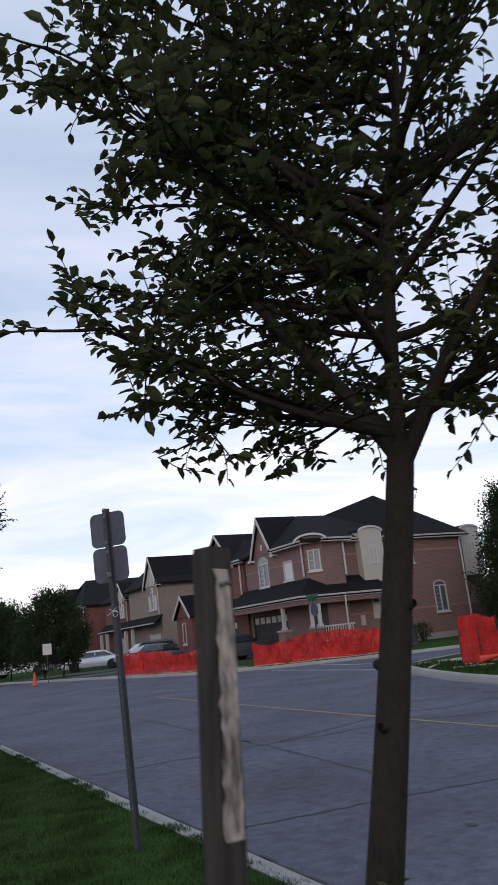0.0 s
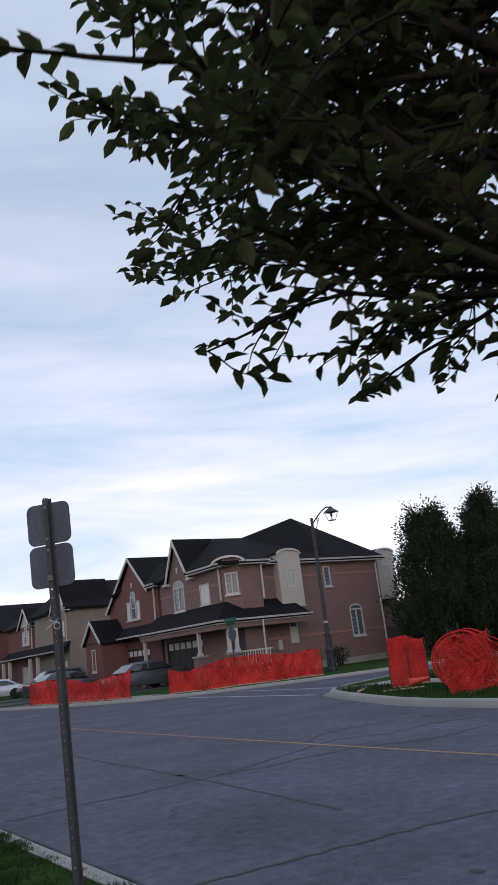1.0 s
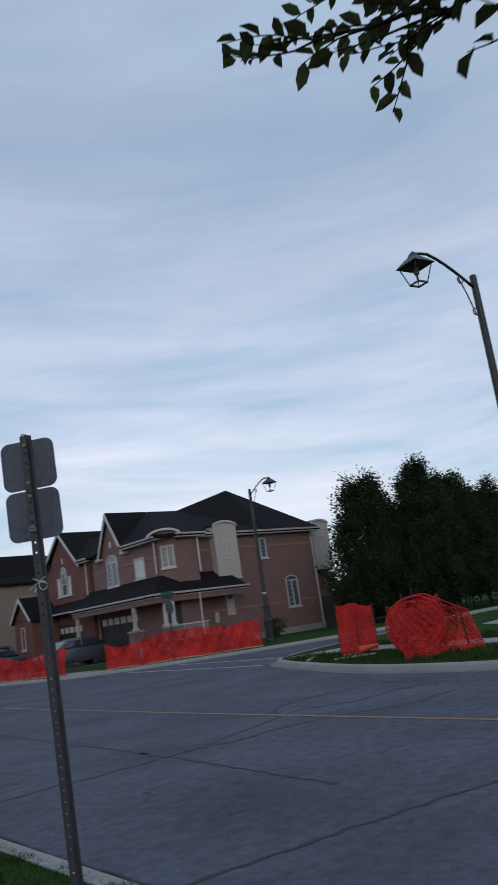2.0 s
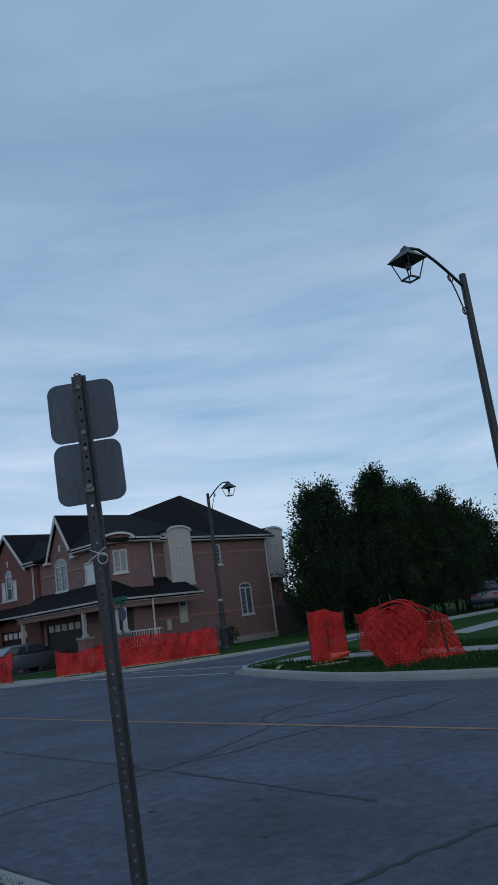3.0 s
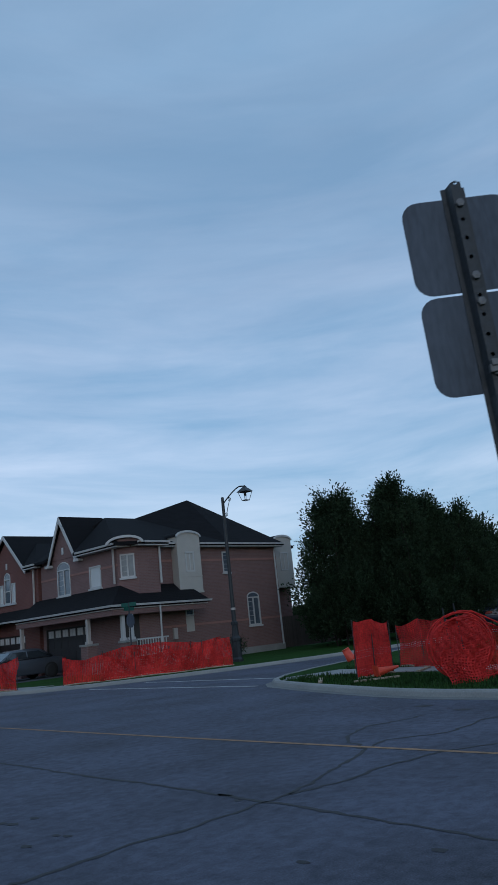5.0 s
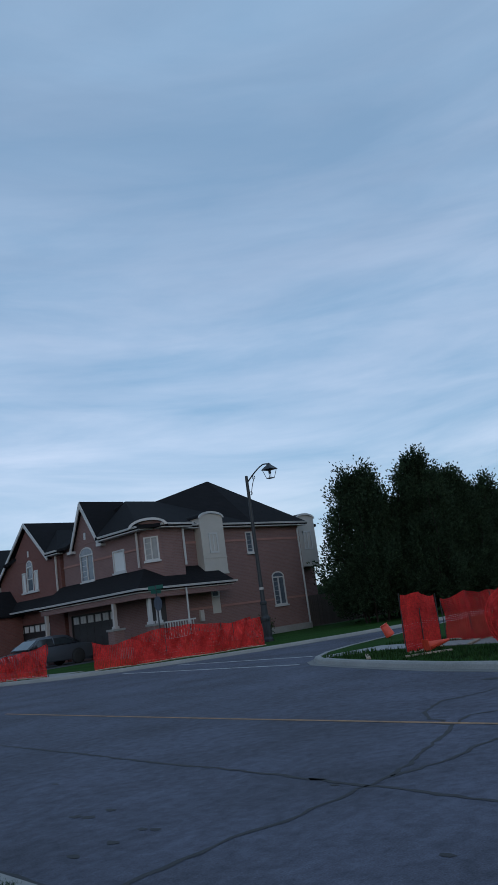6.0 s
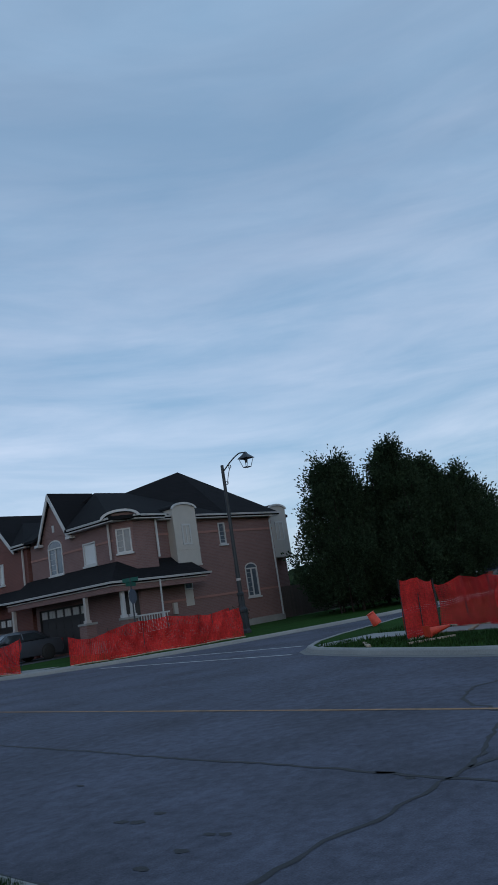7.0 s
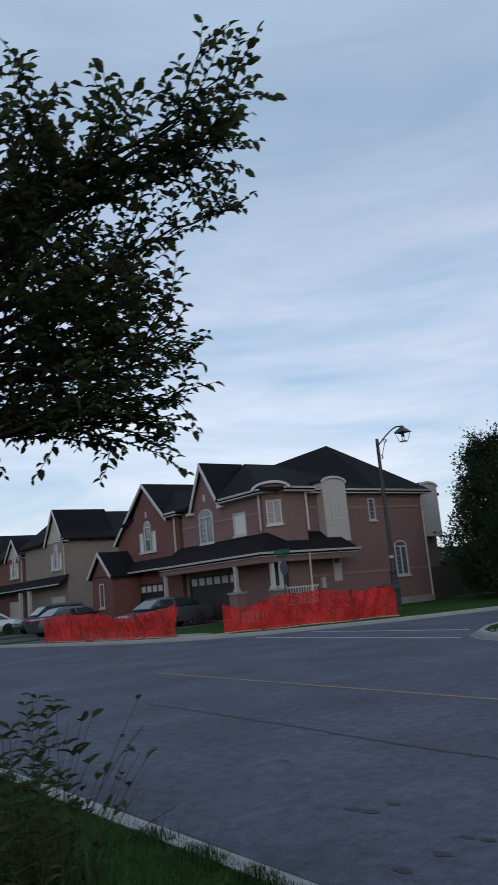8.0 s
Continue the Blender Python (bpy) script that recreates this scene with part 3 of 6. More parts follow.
    part("porch_ceiling", boxes((px + 0.05, -0.01, py + 0.05, 7.8, z0 - 0.16, z0 - 0.12), (0, 4.4, py + 0.05, -0.01, z0 - 0.16, z0 - 0.12)), GREYTRIM, h)
    part("porch_beam", boxes((px + 0.12, px + 0.32, py + 0.12, 7.8, z0 - 0.42, z0 - 0.17), (px + 0.32, 4.3, py + 0.12, py + 0.32, z0 - 0.42, z0 - 0.17)), BRICK, h)
    part("porch_floor", boxes((px + 0.05, 0.0, py + 0.05, 0.6, 0, 0.5), (0, 3.2, py + 0.05, -0.045, 0, 0.5)), CONCRETE, h)
    part("step", boxes((px + 0.1, px + 1.1, py - 0.25, py + 0.05, 0, 0.34)), CONCRETE, h)
    part("step", boxes((px + 0.1, px + 1.1, py - 0.55, py - 0.25, 0, 0.17)), CONCRETE, h)
    for x, y, pair in ((px + 0.22, 1.0, False), (px + 0.95, py + 0.22, True), (px + 0.22, 7.4, False)):
        part("pier", boxes((x - 0.28, x + 0.28, y - 0.28, y + 0.28, 0, 1.3), bevel=0.02), BRICK, h)
        part("pier_cap", boxes((x - 0.33, x + 0.33, y - 0.33, y + 0.33, 1.3, 1.4), bevel=0.015), CONCRETE, h)
        for dx, dy in (((-0.14, 0.14), (0.14, -0.14)) if pair else ((0, 0),)):
            part("porch_post", boxes((x + dx - 0.085, x + dx + 0.085, y + dy - 0.085, y + dy + 0.085, 1.4, z0 - 0.42), (x + dx - 0.13, x + dx + 0.13, y + dy - 0.13, y + dy + 0.13, 1.4, 1.52), bevel=0.01), TRIM if pair else GREYTRIM, h)
    downspout(h, [(1.25, py - 0.06, z0 - 0.1), (1.25, py - 0.02, 0.3)], 0.045)
    part("rail", boxes((px + 1.24, 1.82, py + 0.18, py + 0.25, 1.35, 1.42), (px + 1.24, 1.82, py + 0.19, py + 0.24, 0.62, 0.67)), TRIM, h)
    for i in range(13):
        x = px + 1.32 + i * 0.155
        part("baluster", boxes((x - 0.018, x + 0.018, py + 0.197, py + 0.233, 0.67, 1.35)), TRIM, h)
    # rear bay, set back
    wall(h, (11.15, 1.2), (13.4, 1.2), 0, H, BRICK)
    wall(h, (13.4, 1.2), (13.4, 7.4), 0, H, BRICK, trim=(0.302, 0.302))
    rc, rw = 12.45, 0.75
    r_out = [(rc + (rw + 0.07) * math.cos(math.pi * i / k), 6.33 + 0.33 * math.sin(math.pi * i / k)) for i in range(k + 1)]
    r_in = [(rc + (rw - 0.04) * math.cos(math.pi * i / k), 6.33 + 0.22 * math.sin(math.pi * i / k)) for i in range(k, -1, -1)]
    r_body = [(rc - rw, 3.5), (rc + rw, 3.5), (rc + rw, 6.35)] + [(rc + rw * math.cos(math.pi * i / k), 6.35 + 0.25 * math.sin(math.pi * i / k)) for i in range(1, k)] + [(rc - rw, 6.35)]
    rb = part("box_bay", prism(r_body, 0.55, 1.19, to_wall), STUCCO, h, "cream stucco bay at the back")
    part("arched_cornice", prism(r_out + r_in, 0.47, 0.55, to_wall), TRIM, rb)
    window(rb, Matrix.Translation((0, 0.55, 0)), 12.1, 12.8, 4.5, 5.6, cols=2, sill=False)
    part("bay_roof", prism(r_out + r_in, 0.55, 2.2, to_wall), SHINGLE, rb)
    roof_skin(h, [[(11.0, 0.9, a), (13.8, 0.9, a), (11.0, 5.0, 8.3)], [(13.8, 0.9, a), (13.8, 7.7, a), (11.0, 5.0, 8.3)]])
    part("meter_box", boxes((3.0, 3.25, -0.14, 0.0, 1.2, 1.75), bevel=0.02), GREYTRIM, h, "grey wall-mounted utility meter box")
    return h


def row_house(x, y, width, brick, gable_y, gable_z, label, H=6.0, wing=True, stucco=False, ridge=8.0, drop=0.0, wing_at=0.0):
    """A house whose front faces -x. Local: y from its south wall, x inwards."""
    h = thing("row_house", pose(x, y, 0.1), label, "house", "houses along the street")
    m, length = wall_frame((0, width), (0, 0))
    fa = lambda v: width - v
    g0, gc, g1 = gable_y
    low = H - 0.2 - drop
    wins = [(fa(gc + 0.95), fa(gc + 0.5), 4.15, 5.3), (fa(gc + 0.38), fa(gc - 0.38), 4.15, 5.6), (fa(gc - 0.5), fa(gc - 0.95), 4.15, 5.3)]
    gar = (fa(gc + 2.0), fa(gc - 1.9), 0.1, 2.3) if wing else (fa(gc + 1.3), fa(gc - 1.3), 0.1, 2.3)
    wall(h, (0, width), (0, 0), 0, H, brick, (*wins, gar))
    wall(h, (0, 0), (9, 0), 0, H, brick, trim=(0.302, 0.302))
    wall(h, (9, width), (0, width), 0, H, brick, trim=(0.302, 0.302))
    wall(h, (9, 0), (9, width), 0, H, brick)
    window(h, m, *wins[0], cols=1, pane_mat=BLIND)
    window(h, m, *wins[1], cols=1, rows=2, arch=0.36)
    window(h, m, *wins[2], cols=1, pane_mat=BLIND)
    garage_door(h, m, *gar, DARKDOOR if not stucco else STUCCO)
    e = 0.4
    roof_skin(h, [[(-e, -e, H), (9 + e, -e, H), (9 + e, width / 2, ridge), (-e + 2, width / 2, ridge)], [(-e, -e, H), (-e + 2, width / 2, ridge), (-e, g0 + 0.05, H)], [(-e, min(g1, width) - 0.05, H), (-e + 2, width / 2, ridge), (-e, width + (0.0 if drop else e), H)],
                  [(-e, width + e, H), (-e + 2, width / 2, ridge), (9 + e, width / 2, ridge), (9 + e, width + e, H)]])
    roof_skin(h, [[(-0.2, gc, gable_z), (-0.2, g0, H - 0.2), (4, g0, H - 0.2), (4, gc, gable_z)], [(-0.2, gc, gable_z), (4, gc, gable_z), (4, g1, low), (-0.2, g1, low)]], 0.12)
    bm = prism([(g0 + 0.15, H - 0.1), (min(width, gc + (g1 - gc) * 0.72), H - 0.1), (gc, gable_z - 0.25)] if drop else [(g0 + 0.15, H - 0.1), (g1 - 0.15, H - 0.1), (gc, gable_z - 0.25)], -0.02, 0.25, Matrix(((0, 0, 1, 0), (1, 0, 0, 0), (0, 1, 0, 0), (0, 0, 0, 1))))
    part("gable_wall", bm, STUCCO if stucco else brick, h)
    fascia_gable(h, (gc, gable_z), ((g0, H - 0.25), (g1, low - 0.05)), -0.26, 0.16)
    if drop:
        k = (gable_z - low) / (g1 - gc)
        slope = lambda v: gable_z - (v - gc) * k - 0.12
        side = [(width, 0), (g1 - 0.25, 0), (g1 - 0.25, slope(g1 - 0.25)), (width, slope(width))]
        part("side_wall", prism(side, 0.004, 8.0, Matrix(((0, 0, 1, 0), (1, 0, 0, 0), (0, 1, 0, 0), (0, 0, 0, 1)))), brick, h)
        roof_skin(h, [[(4, gc, gable_z), (9, gc, gable_z), (9, g1, low), (4, g1, low)]], 0.12)
    part("keystone", boxes((-0.06, 0.0, gc - 0.07, gc + 0.07, 6.15, 6.5)), TRIM, h)
    gutter(h, (-e, g0), (-e, -e), H)
    part("soffit", boxes((-e, -0.003, -e, g0, H - 0.2, H - 0.15)), TRIM, h)
    # skirt roof over the ground floor, with the entrance gable
    roof_skin(h, [[(-0.8, width, 3.05), (-0.8, -0.2, 3.05), (0, -0.2, 3.7), (0, width, 3.7)]], 0.1, "porch_roof")
    gutter(h, (-0.8, width), (-0.8, -0.2), 3.08)
    if wing:
        w0, w1, wc = wing_at - 1.6, wing_at + 1.6, wing_at
        roof_skin(h, [[(-2.0, wc, 4.45), (-2.0, w0, 2.95), (0, w0, 2.95), (0, wc, 4.45)], [(-2.0, wc, 4.45), (0, wc, 4.45), (0, w1, 2.95), (-2.0, w1, 2.95)]], 0.1, "entrance_roof")
        fascia_gable(h, (wc, 4.45), ((w0, 2.95), (w1, 2.95)), -2.06, 0.16)
        part("entrance_wall", boxes((-1.8, -0.02, w0 + 0.25, w1 - 0.25, 0, 3.0), bevel=0.01), brick, h)
        bm = prism([(w0 + 0.25, 2.95), (w1 - 0.25, 2.95), (wc, 4.2)], -1.8, -1.5, Matrix(((0, 0, 1, 0), (1, 0, 0, 0), (0, 1, 0, 0), (0, 0, 0, 1))))
        part("gable_wall", bm, brick, h)
        window(h, wall_frame((-1.8, w1 - 0.25), (-1.8, w0 + 0.25))[0], 1.0, 1.6, 1.2, 2.6, cols=1)
    else:
        for v in (width - 0.4, width - 2.3):
            part("porch_post", boxes((-0.75, -0.5, v - 0.13, v + 0.13, 0, 2.85), (-0.82, -0.43, v - 0.2, v + 0.2, 0, 0.9), bevel=0.01), TRIM, h)
    downspout(h, [(-0.1, 0.3, 5.8), (-0.1, 0.3, 3.7)], 0.06, GREYTRIM)
    return h


corner_house()
row_house(22.05, 42.5, 5.6, BRICK_RED, (0.9, 3.5, 7.5), 8.15, "red brick house with tall steep gable and arched window", drop=0.85, wing_at=6.1, ridge=7.6)
row_house(22.05, 57.6, 8.0, BRICK_TAN, (0.1, 1.9, 3.7), 8.5, "tan brick house with white columns and dark roof", H=6.2, wing=False, stucco=True, ridge=8.6)
row_house(22.3, 66.6, 7.4, BRICK_RED, (0.4, 2.2, 4.0), 7.3, "red brick house with a white stucco bay", H=5.8, wing=False, stucco=True, ridge=7.6)
row_house(21.0, 76.5, 10.0, BRICK_RED, (4.2, 6.6, 9.0), 8.2, "red brick house half hidden by a dark tree", wing=False, stucco=True, ridge=8.9)


# ---- road markings, cracks, drives and paths ----
def ribbon(bm, pts, widths, z):
    pts = [Vector((x, y, z)) for x, y in pts]
    prev = None
    for i, p in enumerate(pts):
        d = (pts[min(i + 1, len(pts) - 1)] - pts[max(i - 1, 0)]).normalized()
        n = Vector((-d.y, d.x, 0)) * (widths[i] if hasattr(widths, "__len__") else widths) / 2
        cur = bm.verts.new(p + n), bm.verts.new(p - n)
        if prev:
            bm.faces.new((prev[0], prev[1], cur[1], cur[0]))
        prev = cur


def wander(pts, step=0.12, sway=0.03, seed=1):
    """A line through points with small irregular sway."""
    rng, out = random.Random(seed), []
    for (x0, y0), (x1, y1) in zip(pts, pts[1:]):
        k = max(1, int(math.hypot(x1 - x0, y1 - y0) / step))
        for i in range(k):
            out.append((x0 + (x1 - x0) * i / k + rng.uniform(-sway, sway), y0 + (y1 - y0) * i / k + rng.uniform(-sway, sway)))
    return out + [pts[-1]]


def flat_thing(name, lines, width, z, material, label, category):
    bm = bmesh.new()
    for i, line in enumerate(lines):
        rng = random.Random(i + 5)
        ribbon(bm, line, [width * rng.uniform(0.55, 1.25) for _ in line], z)
    bmesh.ops.recalc_face_normals(bm, faces=bm.faces)
    me = bpy.data.meshes.new(name)
    bm.to_mesh(me)
    bm.free()
    return tagged(link(name, me, material), label, category, kind="structure")


bm = bmesh.new()
ribbon(bm, [(6.5, -30), (7.2, 0), (7.43, 6.75), (7.52, 9.5), (7.65, 12.85), (7.85, 17.0), (8.05, 21)], 0.08, 0.004)
me = bpy.data.meshes.new("yellow_line")
bm.to_mesh(me)
bm.free()
tagged(link("yellow_line", me, YELLOW), "faded yellow centre line on the asphalt", "road marking", kind="structure")
bm = bmesh.new()
ribbon(bm, [(15.1, 27.0), (14.93, 24.35), (14.5, 18.3)], 0.14, 0.004)
ribbon(bm, [(16.85, 26.2), (16.74, 25.0), (16.5, 19.6)], 0.14, 0.004)
me = bpy.data.meshes.new("crosswalk_line")
bm.to_mesh(me)
bm.free()
tagged(link("crosswalk_line", me, WHITELINE), "two worn white crosswalk lines across the side street", "road marking", kind="structure")
flat_thing("sealed_crack", [
    wander([(2.7, 8.76), (2.95, 8.73), (3.54, 8.76), (3.85, 8.74), (4.28, 8.68), (4.84, 8.71), (5.39, 8.69), (6.11, 8.91), (6.7, 9.12), (7.42, 9.4)], seed=2),
    wander([(5.39, 8.69), (6.01, 8.54), (6.68, 8.58), (7.6, 8.35)], seed=3),
    wander([(5.6, 17), (5.42, 13.5), (5.27, 11.73), (5.24, 10.5), (5.16, 9.62), (5.1, 8.95), (5.03, 8.1), (4.9, 7.0), (4.75, 5.6)], sway=0.02, seed=4),
    wander([(2.7, 4.75), (3.4, 4.69), (4.4, 4.54), (5.3, 4.3), (6.5, 4.1)], seed=5),
    wander([(7.42, 9.4), (8.0, 9.5), (8.6, 9.0), (9.5, 9.1), (10.4, 8.7)], sway=0.05, seed=6),
    wander([(7.6, 8.35), (8.4, 7.8), (9.5, 7.9)], sway=0.05, seed=7),
    wander([(7.42, 9.4), (7.9, 10.1), (8.8, 10.5), (9.9, 10.2)], sway=0.05, seed=9)], 0.05, 0.003, TAR, "dark sealed cracks wandering over the asphalt", "road crack")
flat_thing("gutter_joint", [wander([(NEAR_X + 0.185, y) for y in range(-6, 40, 2)], sway=0.018, seed=8)], 0.03, 0.0085, TAR, "dark ragged joint between gutter and asphalt", "road crack")
spots = bmesh.new()
for i, (x, y) in enumerate(((10.03, 26.9), (9.6, 24.6), (4.41, 15.06), (3.95, 13.92), (4.27, 12.13), (3.59, 10.59), (3.63, 10.45), (3.59, 9.65), (3.62, 9.52), (3.84, 10.45), (3.29, 9.58), (2.98, 9.59), (10.8, 10.8), (10.4, 9.9), (5.03, 9.0), (5.15, 9.3), (3.94, 7.26), (4.5, 6.6), (3.8, 5.8), (4.0, 3.4), (4.5, 2.9))):
    rng = random.Random(i)
    r = rng.uniform(0.035, 0.06) * (3.0 if y > 20 or x > 10 else 1.0)
    ring = [spots.verts.new((x + r * rng.uniform(0.5, 1.0) * math.cos(a), y + 1.8 * r * rng.uniform(0.5, 1.0) * math.sin(a), 0.003)) for a in (k * math.pi / 5 for k in range(10))]
    spots.faces.new(ring)
me = bpy.data.meshes.new("road_patch")
spots.to_mesh(me)
spots.free()
tagged(link("road_patch", me, TAR), "small dark pits and tar spots in the asphalt", "road stain", kind="stuff")

slab("driveway", [(12.7, 37.4), (22.0, 37.4), (22.0, 42.2), (12.3, 42.2)], 0.0, 0.118, DRIVE, "dark asphalt driveway in front of the garages", "driveway")
slab("driveway", [(11.9, 44.2), (22.0, 44.2), (22.0, 48.8), (11.2, 48.8)], 0.0, 0.119, DRIVE, "dark asphalt driveway beside the red brick house", "driveway")
slab("driveway", [(9.9, 51.5), (22.0, 51.5), (22.0, 57.0), (8.9, 57.0)], 0.0, 0.118, DRIVE, "dark asphalt driveway with parked cars", "driveway")
slab("pavement", [(14.5, 30.7), (15.9, 30.7), (14.5, 37.4), (13.3, 37.4)], 0.0, 0.121, CONCRETE, "pale concrete pavement along the lawn", "pavement")
slab("pavement", [(14.1, 30.6), (15.25, 28.9), (15.9, 29.3), (14.9, 30.7)], 0.0, 0.122, CONCRETE, "pale concrete crossing between the fences", "pavement")
slab("pavement", [(14.5, 17.35), (15.1, 17.9), (16.9, 17.5), (16.6, 14.8), (16.1, 11.0), (15.6, 2.0), (14.6, 2.0), (15.0, 11.0), (15.5, 14.6), (15.6, 16.6)], 0.0, 0.124, CONCRETE, "narrow pale concrete path across the grass corner", "pavement")
slab("pavement", [(21, 14.6), (22, 16.0), (30, 17.6), (60, 19), (60, 17), (30, 15.8)], 0.0, 0.118, CONCRETE, "grey path crossing the grass towards the trees", "pavement")


# ---- road sign with its back to the camera ----
def sign_plate(parent, name, cx, cz, w, h, r=0.045):
    out = []
    for sx, sz, a0 in ((1, 1, 0), (-1, 1, 90), (-1, -1, 180), (1, -1, 270)):
        out += [(cx + sx * (w / 2 - r) + r * math.cos(radians(a0 + a)), cz + sz * (h / 2 - r) + r * math.sin(radians(a0 + a))) for a in (0, 18, 36, 54, 72, 90)]
    return part(name, prism(out, 0.0, 0.003, Matrix(((1, 0, 0, 0), (0, 0, 1, 0.021), (0, 1, 0, 0), (0, 0, 0, 1)))), STEEL, parent, "square aluminium sign plate with rounded corners")


def road_sign():
    s = thing("road_sign", pose(0, 0, 0), "two square sign plates on a perforated grey steel post", "road sign")
    s.matrix_world = Matrix.Translation((1.831, 4.328, 0.1)) @ pose(0, 0, 0, 0.4, -1.9, -44)
    top = 2.42
    # U-channel post: web with holes, two flanges
    bm = bmesh.new()
    prof = [(-0.031, 0.018), (-0.019, 0.018), (-0.013, -0.012), (0.013, -0.012), (0.019, 0.018), (0.031, 0.018), (0.031, 0.021), (0.017, 0.021), (0.011, -0.009), (-0.011, -0.009), (-0.017, 0.021), (-0.031, 0.021)]
    low, high = [bm.verts.new((x, y, -0.3)) for x, y in prof], [bm.verts.new((x, y, top)) for x, y in prof]
    for i in range(12):
        j = (i + 1) % 12
        if i != 2 and i != 8:
            bm.faces.new((low[i], low[j], high[j], high[i]))
    for cap in (low, high):
        bm.faces.new([cap[i] for i in (0, 1, 10, 11)])
        bm.faces.new([cap[i] for i in (1, 2, 9, 10)])
        bm.faces.new([cap[i] for i in (2, 3, 8, 9)])
        bm.faces.new([cap[i] for i in (3, 4, 7, 8)])
        bm.faces.new([cap[i] for i in (4, 5, 6, 7)])
    # the web, cut by a hole every 50 mm
    k = 10
    for y in (-0.012, -0.009):
        z = -0.3
        while z < top - 0.02:
            zc, z2 = z + 0.0259, min(z + 0.0518, top)
            sq = [(0.013, z2), (-0.013, z2), (-0.013, z), (0.013, z)]
            hole = [(0.0055 * math.cos(2 * math.pi * i / 12), zc + 0.0055 * math.sin(2 * math.pi * i / 12)) for i in range(12)]
            a, b = [bm.verts.new((x, y, c)) for x, c in sq], [bm.verts.new((x, y, c)) for x, c in hole]
            for q, start in ((0, 1), (1, 4), (2, 7), (3, 10)):
                ring = [b[(start + i) % 12] for i in range(4)]
                bm.faces.new([a[q], a[(q + 1) % 4]] + ring[::-1])
            z = z2
    part("post", bm, POST_STEEL, s, "dull grey U-channel post with a row of holes")
    sign_plate(s, "plate", 0.0, 2.263, 0.286, 0.26)
    sign_plate(s, "plate", 0.0, 1.996, 0.286, 0.26)
    for z in (2.36, 2.16, 2.09, 1.91):
        b = part("bolt", lathe([(0.0, 0), (0.011, 0.0), (0.011, 0.008), (0.0, 0.009)], 6), BOLT, s)
        b.matrix_basis = pose(0, -0.012, z, 90)
    part("clamp", boxes((-0.018, 0.018, -0.026, -0.012, 1.905, 1.925), (-0.013, 0.013, -0.03, -0.012, 1.92, 1.937), bevel=0.002), BOLT, s, "bright bracket clamp")
    bm = bmesh.new()
    tube(bm, [(0.018 + 0.02 * math.cos(a), -0.02, 1.63 + 0.022 * math.sin(a)) for a in (k * 0.5 for k in range(13))], 0.0022, 5)
    tube(bm, [(-0.05, -0.025, 1.618), (0.0, -0.02, 1.65), (0.035, -0.028, 1.672)], 0.002, 5)
    tube(bm, [(-0.03, -0.022, 1.67), (0.03, -0.024, 1.64)], 0.0022, 5)
    part("cable_tie", bm, BLIND, s, "loose white cable tie round the post")


road_sign()


